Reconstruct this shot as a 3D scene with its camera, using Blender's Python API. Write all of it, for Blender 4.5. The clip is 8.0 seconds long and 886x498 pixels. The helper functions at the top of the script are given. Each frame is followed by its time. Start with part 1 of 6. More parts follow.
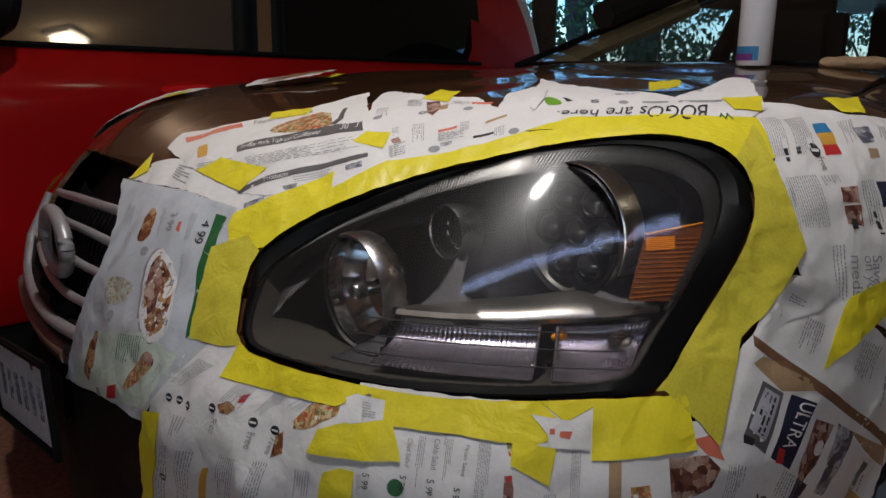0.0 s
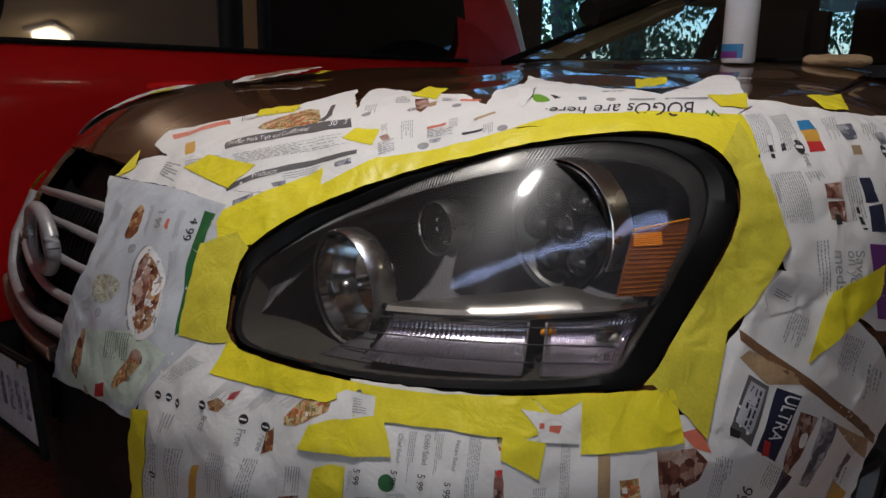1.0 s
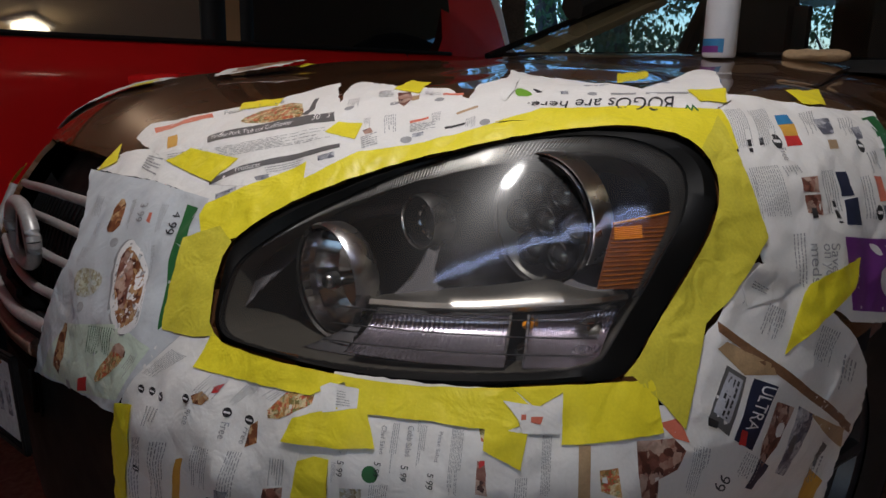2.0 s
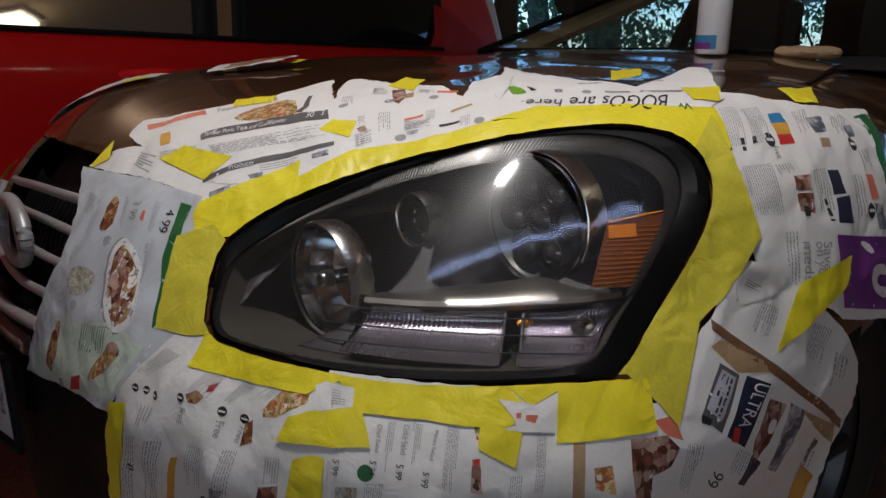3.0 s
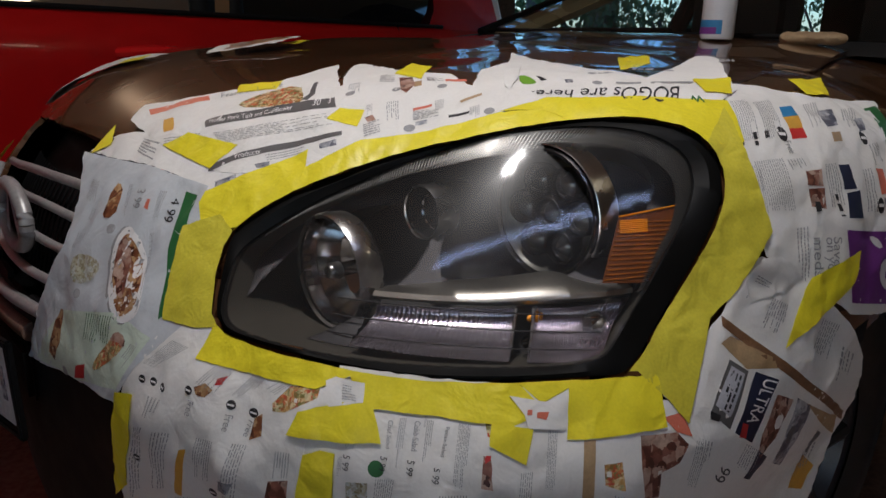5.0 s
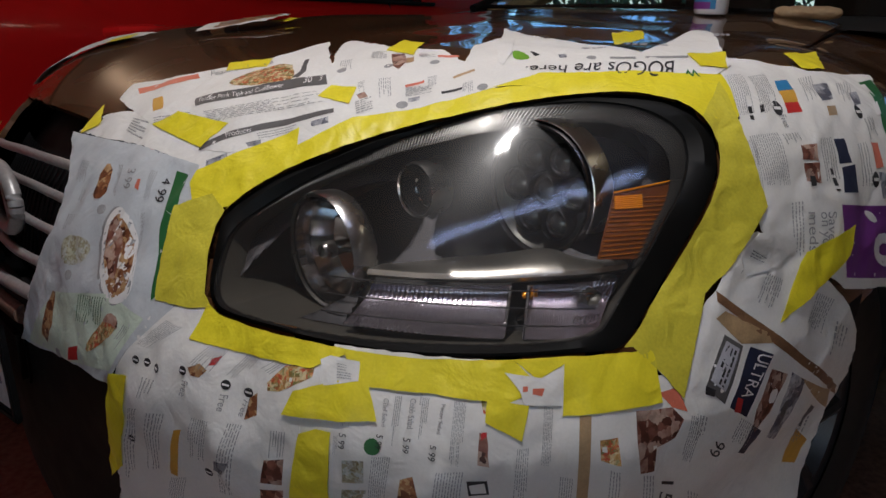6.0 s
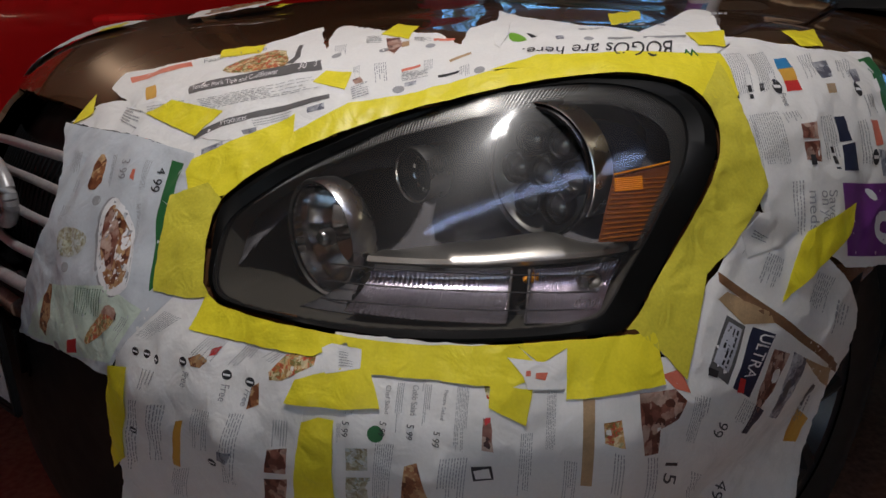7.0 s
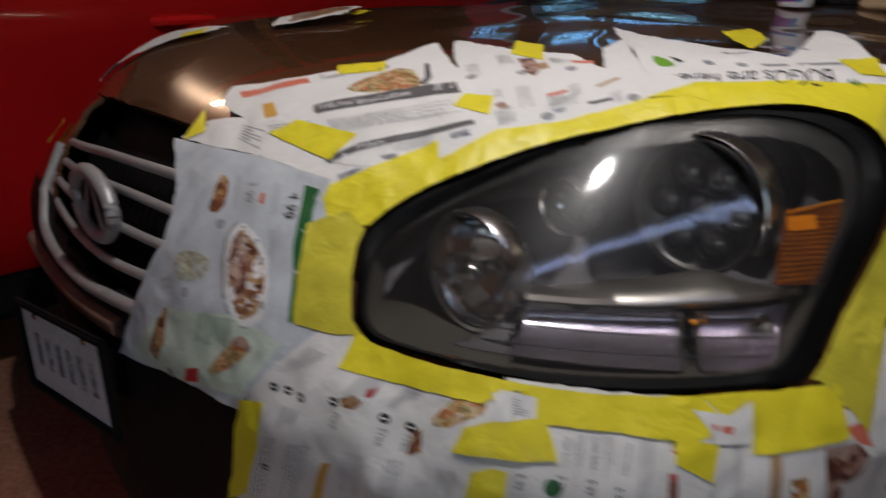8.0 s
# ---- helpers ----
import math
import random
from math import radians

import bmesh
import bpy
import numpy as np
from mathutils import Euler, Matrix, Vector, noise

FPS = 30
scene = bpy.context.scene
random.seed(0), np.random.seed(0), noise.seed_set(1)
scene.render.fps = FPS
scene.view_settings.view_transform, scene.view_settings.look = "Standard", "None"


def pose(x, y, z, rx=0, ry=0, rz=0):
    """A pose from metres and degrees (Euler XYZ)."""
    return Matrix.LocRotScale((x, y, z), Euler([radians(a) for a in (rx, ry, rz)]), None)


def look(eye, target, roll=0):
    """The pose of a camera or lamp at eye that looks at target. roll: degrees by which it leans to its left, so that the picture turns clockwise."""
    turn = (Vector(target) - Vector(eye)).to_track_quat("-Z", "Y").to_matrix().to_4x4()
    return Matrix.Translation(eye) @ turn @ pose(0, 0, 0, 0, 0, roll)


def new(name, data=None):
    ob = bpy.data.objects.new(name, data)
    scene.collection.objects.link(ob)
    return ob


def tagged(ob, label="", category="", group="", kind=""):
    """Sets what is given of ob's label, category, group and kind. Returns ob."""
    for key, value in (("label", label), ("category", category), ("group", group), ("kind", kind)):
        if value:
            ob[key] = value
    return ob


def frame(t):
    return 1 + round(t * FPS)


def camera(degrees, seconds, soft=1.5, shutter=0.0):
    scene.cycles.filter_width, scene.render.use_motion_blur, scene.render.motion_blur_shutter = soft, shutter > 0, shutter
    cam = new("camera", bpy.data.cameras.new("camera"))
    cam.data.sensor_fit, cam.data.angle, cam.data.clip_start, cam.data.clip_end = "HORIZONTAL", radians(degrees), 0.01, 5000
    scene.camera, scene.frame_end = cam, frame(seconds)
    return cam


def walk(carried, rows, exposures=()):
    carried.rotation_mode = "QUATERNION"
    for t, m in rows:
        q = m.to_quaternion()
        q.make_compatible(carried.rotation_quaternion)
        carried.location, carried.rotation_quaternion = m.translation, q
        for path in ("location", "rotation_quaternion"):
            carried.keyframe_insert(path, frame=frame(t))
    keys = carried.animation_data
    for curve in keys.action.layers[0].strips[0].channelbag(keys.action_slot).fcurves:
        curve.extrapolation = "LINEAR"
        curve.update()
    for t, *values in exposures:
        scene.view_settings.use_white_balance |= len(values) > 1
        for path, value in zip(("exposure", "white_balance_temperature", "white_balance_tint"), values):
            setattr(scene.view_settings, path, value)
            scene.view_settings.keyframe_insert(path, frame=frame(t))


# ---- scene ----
EXPO = 0.9
cam = camera(61.4, 8.0, soft=1.5, shutter=0.5)
PATH = [
    (0, (-0.01, 0.044, 1.11), (0.01, 1.987, 0.637), 0.2),
    (0.5, (-0.014, 0.041, 1.11), (0.029, 1.982, 0.632), 0.3),
    (1, (-0.014, 0.04, 1.11), (0.043, 1.98, 0.63), 0.3),
    (1.5, (-0.014, 0.034, 1.114), (0.063, 1.973, 0.628), 0.4),
    (2, (-0.012, 0.034, 1.112), (0.086, 1.969, 0.614), 0.5),
    (3.5, (-0.024, 0.036, 1.124), (0.1, 1.965, 0.608), 0.7),
    (4, (-0.043, 0.045, 1.133), (0.08, 1.972, 0.61), 1.0),
    (4.5, (-0.035, 0.047, 1.136), (0.095, 1.966, 0.591), 1.2),
    (6, (-0.035, 0.052, 1.13), (0.119, 1.946, 0.507), 0.9),
    (6.5, (-0.036, 0.055, 1.129), (0.122, 1.943, 0.489), 0.5),
    (7, (-0.039, 0.058, 1.127), (0.125, 1.94, 0.469), 0.0),
    (7.5, (-0.053, 0.064, 1.125), (0.115, 1.941, 0.456), -0.0),
    (7.6, (-0.07, 0.071, 1.128), (0.101, 1.948, 0.457), 0.1),
    (7.8, (-0.128, 0.094, 1.143), (0.038, 1.969, 0.465), 0.4),
    (8, (-0.213, 0.128, 1.157), (-0.054, 2.005, 0.485), 1.0),
]
walk(cam, [(t, look(eye, target, roll)) for t, eye, target, roll in PATH], exposures=[(0.0, EXPO), (8.0, EXPO)])

# ---- world, sun and lamps ----
world = bpy.data.worlds.new("dusk")
scene.world = world
world.use_nodes = True
wn = world.node_tree.nodes
sky = wn.new("ShaderNodeTexSky")
sky.sky_type = "NISHITA"
sky.sun_disc = False
sky.sun_elevation, sky.sun_rotation = radians(12), radians(200)
sky.ozone_density, sky.dust_density = 6.0, 0.3
world.node_tree.links.new(sky.outputs[0], wn["Background"].inputs[0])
wn["Background"].inputs[1].default_value = 0.15
sun = new("sun", bpy.data.lights.new("sun", "SUN"))
sun.data.energy, sun.data.angle, sun.data.color = 0.5, radians(12), (0.8, 0.88, 1.0)
sun.matrix_world = look((0, 0, 10), (3, -8, 4))

CEIL = 2.55


def ceiling_lamp(x, y, sx, sy, watts, colour=(0.99, 0.95, 0.94)):
    lamp = new("lamp_light", bpy.data.lights.new("lamp_light", "AREA"))
    lamp.data.shape, lamp.data.size, lamp.data.size_y = "RECTANGLE", sx, sy
    lamp.data.energy, lamp.data.color = watts, colour
    lamp.matrix_world = pose(x, y, CEIL - 0.085)


ceiling_lamp(-0.10, 0.74, 0.055, 0.045, 9.8)
ceiling_lamp(-2.05, 3.95, 0.16, 0.10, 6.0, (1.0, 0.80, 0.58))


# ---- materials ----
def mat(name, base, rough=0.5, metal=0.0, var=0.15, scale=8.0, fine=120.0, bump=0.1, coat=0.0, emit=None, alpha=None, dist=0.002, crease=0.0):
    m = bpy.data.materials.new(name)
    m.use_nodes = True
    nt = m.node_tree
    b = nt.nodes["Principled BSDF"]
    tc = nt.nodes.new("ShaderNodeTexCoord")
    n1, n2 = nt.nodes.new("ShaderNodeTexNoise"), nt.nodes.new("ShaderNodeTexNoise")
    n1.inputs["Scale"].default_value, n2.inputs["Scale"].default_value = scale, fine
    n1.inputs["Detail"].default_value, n2.inputs["Detail"].default_value = 5, 3
    for n in (n1, n2):
        nt.links.new(tc.outputs["Object"], n.inputs["Vector"])
    add = nt.nodes.new("ShaderNodeMath")
    add.operation = "ADD"
    nt.links.new(n1.outputs[0], add.inputs[0])
    nt.links.new(n2.outputs[0], add.inputs[1])
    ramp = nt.nodes.new("ShaderNodeValToRGB")
    ramp.color_ramp.elements[0].position, ramp.color_ramp.elements[1].position = 0.3, 0.7
    ramp.color_ramp.elements[0].color = (*[c * (1 - var) for c in base], 1)
    ramp.color_ramp.elements[1].color = (*[min(1, c * (1 + var)) for c in base], 1)
    half = nt.nodes.new("ShaderNodeMath")
    half.operation = "MULTIPLY"
    half.inputs[1].default_value = 0.5
    nt.links.new(add.outputs[0], half.inputs[0])
    nt.links.new(half.outputs[0], ramp.inputs[0])
    nt.links.new(ramp.outputs[0], b.inputs["Base Color"])
    b.inputs["Roughness"].default_value, b.inputs["Metallic"].default_value = rough, metal
    b.inputs["Coat Weight"].default_value, b.inputs["Coat Roughness"].default_value = coat, 0.03
    rr = nt.nodes.new("ShaderNodeMapRange")
    rr.inputs["To Min"].default_value, rr.inputs["To Max"].default_value = rough * 0.85, min(1, rough * 1.2)
    nt.links.new(n1.outputs[0], rr.inputs["Value"])
    nt.links.new(rr.outputs[0], b.inputs["Roughness"])
    if bump:
        bp = nt.nodes.new("ShaderNodeBump")
        bp.inputs["Strength"].default_value, bp.inputs["Distance"].default_value = bump, dist
        nt.links.new(half.outputs[0], bp.inputs["Height"])
        nt.links.new(bp.outputs[0], b.inputs["Normal"])
        if crease:  # soft crumpling at finger width
            n3, b3 = nt.nodes.new("ShaderNodeTexNoise"), nt.nodes.new("ShaderNodeBump")
            n3.inputs["Scale"].default_value, n3.inputs["Detail"].default_value, n3.inputs["Distortion"].default_value = 24, 2.5, 1.2
            b3.inputs["Strength"].default_value, b3.inputs["Distance"].default_value = 0.5, crease
            nt.links.new(tc.outputs["Object"], n3.inputs["Vector"])
            nt.links.new(n3.outputs[0], b3.inputs["Height"])
            nt.links.new(bp.outputs[0], b3.inputs["Normal"])
            nt.links.new(b3.outputs[0], b.inputs["Normal"])
    if emit:
        b.inputs["Emission Color"].default_value, b.inputs["Emission Strength"].default_value = (*emit[0], 1), emit[1]
    return m


def glass(name, tint, gloss=0.02, ior=1.5, haze=0.0, ripple=0.0):
    """A thin clear sheet: see-through with a mirror that grows towards grazing views."""
    m = bpy.data.materials.new(name)
    m.use_nodes = True
    nt = m.node_tree
    nt.nodes.remove(nt.nodes["Principled BSDF"])
    t, g, f, x = (nt.nodes.new("ShaderNode" + k) for k in ("BsdfTransparent", "BsdfGlossy", "Fresnel", "MixShader"))
    t.inputs[0].default_value = (*tint, 1)
    g.inputs["Roughness"].default_value = gloss
    f.inputs["IOR"].default_value = ior
    nt.links.new(f.outputs[0], x.inputs[0])
    nt.links.new(t.outputs[0], x.inputs[1])
    nt.links.new(g.outputs[0], x.inputs[2])
    out = x.outputs[0]
    if ripple:  # the uneven surface breaks up its reflections
        c, n, u = (nt.nodes.new("ShaderNode" + k) for k in ("TexCoord", "TexNoise", "Bump"))
        n.inputs["Scale"].default_value, n.inputs["Detail"].default_value = 11, 2
        u.inputs["Strength"].default_value, u.inputs["Distance"].default_value = 1.0, ripple
        nt.links.new(c.outputs["Object"], n.inputs["Vector"])
        nt.links.new(n.outputs[0], u.inputs["Height"])
        nt.links.new(u.outputs[0], g.inputs["Normal"])
    if haze:  # fine sanding marks that scatter a little light
        d, w, y, n = (nt.nodes.new("ShaderNode" + k) for k in ("BsdfDiffuse", "BsdfGlossy", "MixShader", "MixShader"))
        d.inputs[0].default_value = (0.8, 0.8, 0.82, 1)
        w.inputs["Roughness"].default_value = 0.30
        y.inputs[0].default_value, n.inputs[0].default_value = 0.5, haze
        nt.links.new(d.outputs[0], y.inputs[1])
        nt.links.new(w.outputs[0], y.inputs[2])
        nt.links.new(out, n.inputs[1])
        nt.links.new(y.outputs[0], n.inputs[2])
        out = n.outputs[0]
    nt.links.new(out, nt.nodes["Material Output"].inputs[0])
    return m


def picture(name, colours, scale):
    """A printed photograph: patches of the given colours."""
    m = bpy.data.materials.new(name)
    m.use_nodes = True
    nt = m.node_tree
    b = nt.nodes["Principled BSDF"]
    tc, vo, no, ra = (nt.nodes.new("ShaderNode" + k) for k in ("TexCoord", "TexVoronoi", "TexNoise", "ValToRGB"))
    no.inputs["Scale"].default_value = scale * 1.1
    no.inputs["Detail"].default_value = 6
    vo.inputs["Scale"].default_value = scale * 1.3
    nt.links.new(tc.outputs["Object"], no.inputs["Vector"])
    mixv = nt.nodes.new("ShaderNodeMix")
    mixv.data_type = "VECTOR"
    mixv.inputs["Factor"].default_value = 0.018
    nt.links.new(tc.outputs["Object"], mixv.inputs[4])
    nt.links.new(no.outputs["Color"], mixv.inputs[5])
    nt.links.new(mixv.outputs[1], vo.inputs["Vector"])
    sep = nt.nodes.new("ShaderNodeSeparateColor")
    nt.links.new(vo.outputs["Color"], sep.inputs[0])
    mx = nt.nodes.new("ShaderNodeMath")
    mx.operation = "MULTIPLY_ADD"
    mx.inputs[1].default_value = 0.55
    nt.links.new(sep.outputs[0], mx.inputs[0])
    sc = nt.nodes.new("ShaderNodeMath")
    sc.operation = "MULTIPLY"
    sc.inputs[1].default_value = 0.45
    nt.links.new(no.outputs[0], sc.inputs[0])
    nt.links.new(sc.outputs[0], mx.inputs[2])
    nt.links.new(mx.outputs[0], ra.inputs[0])
    el = ra.color_ramp.elements
    while len(el) < len(colours):
        el.new(0.5)
    for i, c in enumerate(colours):
        el[i].position = 0.12 + 0.76 * i / (len(colours) - 1)
        el[i].color = (*c, 1)
    nt.links.new(ra.outputs[0], b.inputs["Base Color"])
    b.inputs["Roughness"].default_value = 0.45
    return m


M_PAINT = mat("bronze_car_paint", (0.17, 0.076, 0.033), 0.26, 0.5, 0.12, 5, 900, 0.02, coat=1.0, dist=0.0005)
M_BLACK = mat("black_plastic", (0.005, 0.005, 0.0055), 0.62, 0, 0.3, 20, 400, 0.15)
M_BLACK.node_tree.nodes["Principled BSDF"].inputs["Specular IOR Level"].default_value = 0.15
M_RUBBER = mat("black_rubber", (0.010, 0.010, 0.010), 0.6, 0, 0.3, 30, 300, 0.2)
M_CHROME = mat("bright_chrome", (0.78, 0.77, 0.76), 0.16, 1, 0.05, 20, 200, 0.02)
M_WORN = mat("worn_chrome", (0.40, 0.385, 0.38), 0.42, 0.4, 0.22, 25, 150, 0.3)
M_SCUFF = mat("scuffed_bumper_lip", (0.20, 0.12, 0.09), 0.5, 0.1, 0.6, 30, 160, 0.4)
M_SATIN = mat("satin_silver", (0.66, 0.63, 0.57), 0.33, 1, 0.08, 20, 200, 0.03)
M_RIBBED = mat("fluted_chrome", (0.66, 0.62, 0.68), 0.25, 1.0, 0.06, 30, 200, 0.02)
M_BEZEL = mat("grey_bezel", (0.055, 0.053, 0.057), 0.58, 0.85, 0.15, 15, 250, 0.05)
M_DARK = mat("dark_bezel", (0.030, 0.029, 0.032), 0.38, 0.4, 0.2, 15, 250, 0.05)
M_INNER = mat("black_inner_housing", (0.014, 0.0135, 0.0145), 0.7, 0, 0.2, 15, 250, 0.05)
M_BOWL = mat("reflector_chrome", (0.80, 0.77, 0.80), 0.13, 1.0, 0.06, 25, 200, 0.03)
M_COWL = mat("dull_silver", (0.56, 0.55, 0.54), 0.27, 1, 0.1, 20, 200, 0.04)
M_RIM = mat("dark_chrome_rim", (0.30, 0.29, 0.30), 0.24, 1, 0.1, 20, 200, 0.03)
M_FLUTE = mat("moulded_fluting", (0.06, 0.059, 0.057), 0.28, 0.7, 0.1, 20, 200, 0.02)
M_LENS = glass("headlight_lens", (0.93, 0.91, 0.88), 0.05, 1.5, 0.018, 0.0007)
M_BULB = glass("bulb_glass", (0.95, 0.92, 0.9), 0.02, 1.6)
M_AMBER = mat("amber_reflector", (0.17, 0.047, 0.008), 0.25, 0.4, 0.7, 28, 300, 0.3)
M_AMBERMID = mat("ribbed_amber", (0.36, 0.11, 0.012), 0.2, 0.2, 0.5, 30, 300, 0.2)
M_AMBERHI = mat("bright_amber_prism", (0.95, 0.30, 0.006), 0.15, 0.1, 0.3, 200, 600, 0.5)
M_PAPER = mat("newsprint", (0.74, 0.72, 0.69), 0.62, 0, 0.05, 14, 260, 0.25, dist=0.0015, crease=0.004)
M_PAPER_MINT = mat("mint_newsprint", (0.58, 0.66, 0.55), 0.6, 0, 0.06, 14, 260, 0.25, dist=0.0015, crease=0.004)
M_FLYER = mat("grey_white_flyer_stock", (0.52, 0.545, 0.57), 0.45, 0, 0.05, 14, 260, 0.2, dist=0.0015, crease=0.003)
M_TAPE = mat("yellow_masking_tape", (0.78, 0.66, 0.028), 0.44, 0, 0.08, 30, 300, 0.3, dist=0.0015, crease=0.006)
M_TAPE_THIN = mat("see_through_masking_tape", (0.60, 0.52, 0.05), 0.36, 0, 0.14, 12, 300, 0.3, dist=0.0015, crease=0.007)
M_INK = mat("grey_ink", (0.30, 0.295, 0.30), 0.6, 0, 0.2, 200, 600, 0)
M_BLACKINK = mat("black_ink", (0.025, 0.025, 0.028), 0.5, 0, 0.2, 100, 500, 0)
M_GREYBAND = mat("grey_print_band", (0.11, 0.105, 0.105), 0.5, 0, 0.15, 60, 400, 0)
M_GREEN = mat("green_print", (0.02, 0.12, 0.035), 0.5, 0, 0.12, 60, 400, 0)
M_LIME = mat("lime_green_print", (0.16, 0.36, 0.03), 0.5, 0, 0.12, 60, 400, 0)
M_RED = mat("red_print", (0.55, 0.03, 0.03), 0.5, 0, 0.12, 60, 400, 0)
M_SALMON = mat("salmon_print", (0.62, 0.16, 0.10), 0.5, 0, 0.12, 60, 400, 0)
M_BLUE = mat("blue_print", (0.03, 0.20, 0.42), 0.5, 0, 0.12, 60, 400, 0)
M_NAVY = mat("navy_print", (0.015, 0.02, 0.05), 0.5, 0, 0.2, 60, 400, 0)
M_GOLD = mat("ochre_print", (0.62, 0.33, 0.05), 0.5, 0, 0.12, 60, 400, 0)
M_TANPRINT = mat("tan_print", (0.42, 0.28, 0.15), 0.5, 0, 0.2, 60, 400, 0)
M_BROWN = mat("brown_print", (0.20, 0.10, 0.05), 0.5, 0, 0.3, 60, 400, 0)
M_PURPLE = mat("purple_print", (0.17, 0.035, 0.22), 0.5, 0, 0.12, 60, 400, 0)
M_WHITEINK = mat("white_print", (0.75, 0.73, 0.72), 0.5, 0, 0.05, 60, 400, 0)
M_FOOD = picture("food_photo", [(0.03, 0.010, 0.006), (0.14, 0.045, 0.02), (0.30, 0.12, 0.05), (0.50, 0.32, 0.16), (0.16, 0.05, 0.025)], 90)
M_FOODLT = picture("bright_food_photo", [(0.10, 0.05, 0.02), (0.50, 0.28, 0.09), (0.70, 0.58, 0.36), (0.14, 0.16, 0.04), (0.50, 0.06, 0.03), (0.65, 0.45, 0.16)], 150)
M_FOODDK = picture("dark_food_photo", [(0.02, 0.008, 0.006), (0.10, 0.03, 0.02), (0.25, 0.10, 0.07), (0.5, 0.35, 0.28), (0.06, 0.02, 0.015)], 70)
M_PACK = picture("packaging_photo", [(0.03, 0.035, 0.06), (0.12, 0.12, 0.15), (0.5, 0.5, 0.52), (0.05, 0.06, 0.10), (0.3, 0.28, 0.27)], 80)
M_PACK_PALE = mat("pale_label_print", (0.42, 0.42, 0.46), 0.5, 0, 0.15, 60, 400, 0)
M_SALAD = picture("salad_photo", [(0.10, 0.12, 0.05), (0.55, 0.55, 0.42), (0.25, 0.20, 0.1), (0.6, 0.62, 0.6), (0.12, 0.2, 0.1)], 140)
M_REDCAR = mat("red_car_paint", (0.76, 0.013, 0.015), 0.22, 0.0, 0.06, 3, 900, 0.02, coat=1.0, dist=0.0005)
M_TINT = mat("dark_tinted_glass", (0.006, 0.006, 0.007), 0.03, 0, 0.1, 5, 50, 0)
M_TINT.node_tree.nodes["Principled BSDF"].inputs["Specular IOR Level"].default_value = 0.85
# warm metallic glass that brightens the front window's reflection; no film is there
M_BRIGHTGLASS = mat("boosted_mirror_glass", (0.50, 0.46, 0.42), 0.03, 0.9, 0.05, 5, 50, 0)
M_WINDOW = glass("window_glass", (0.72, 0.78, 0.80), 0.01, 1.45)
M_FLOOR = mat("stained_concrete", (0.33, 0.16, 0.105), 0.22, 0, 0.45, 2.2, 60, 0.35, dist=0.004)
M_WALL = mat("tan_plaster", (0.52, 0.40, 0.25), 0.8, 0, 0.08, 2.0, 90, 0.25)
M_CEIL = mat("ceiling_board", (0.72, 0.58, 0.38), 0.8, 0, 0.06, 2.0, 90, 0.2)
M_GASKET = mat("black_rubber_surround", (0.0035, 0.0035, 0.0035), 0.5, 0, 0.2, 30, 300, 0.05)
M_GASKET.node_tree.nodes["Principled BSDF"].inputs["Specular IOR Level"].default_value = 0.2
M_HOLDER = mat("grey_lamp_holder", (0.13, 0.128, 0.12), 0.42, 0.8, 0.15, 20, 200, 0.05)
M_SIDEWALL = mat("smoky_plastic_wall", (0.065, 0.06, 0.05), 0.4, 0.1, 0.2, 12, 200, 0.05)
M_DOME = mat("dark_glass_dome", (0.035, 0.035, 0.037), 0.10, 0.0, 0.1, 15, 250, 0, coat=1.0)
M_TRIM = mat("tan_interior_trim", (0.50, 0.37, 0.19), 0.6, 0, 0.12, 12, 200, 0.1)
M_INTERIOR = mat("dark_interior", (0.012, 0.011, 0.011), 0.8, 0, 0.2, 12, 200, 0.1)
M_PLATE = mat("grey_number_plate", (0.62, 0.64, 0.66), 0.4, 0.2, 0.25, 14, 120, 0.2)
M_BOTTLE = mat("white_bottle_plastic", (0.70, 0.71, 0.76), 0.3, 0, 0.04, 10, 200, 0.02)
M_CLOTH = mat("tan_cloth", (0.45, 0.31, 0.18), 0.85, 0, 0.25, 60, 500, 0.6)
M_WHITE = mat("white_paint", (0.75, 0.75, 0.78), 0.4, 0, 0.05, 10, 200, 0.05)
M_DIFF = mat("lamp_diffuser", (0.8, 0.8, 0.75), 0.4, 0, 0.03, 10, 100, 0, emit=((1.0, 0.88, 0.66), 2.6))
M_COOL = mat("cool_tube", (0.8, 0.82, 0.9), 0.4, 0, 0.02, 10, 100, 0, emit=((0.50, 0.62, 1.0), 4.2))
M_BARK = mat("grey_bark", (0.085, 0.075, 0.065), 0.9, 0, 0.4, 9, 60, 0.8, dist=0.02)
M_LEAF = mat("dark_leaf", (0.09, 0.17, 0.06), 0.6, 0, 0.5, 1.2, 20, 0)
M_GRASS = mat("rough_grass", (0.06, 0.09, 0.035), 0.9, 0, 0.4, 1.5, 30, 0.5, dist=0.03)

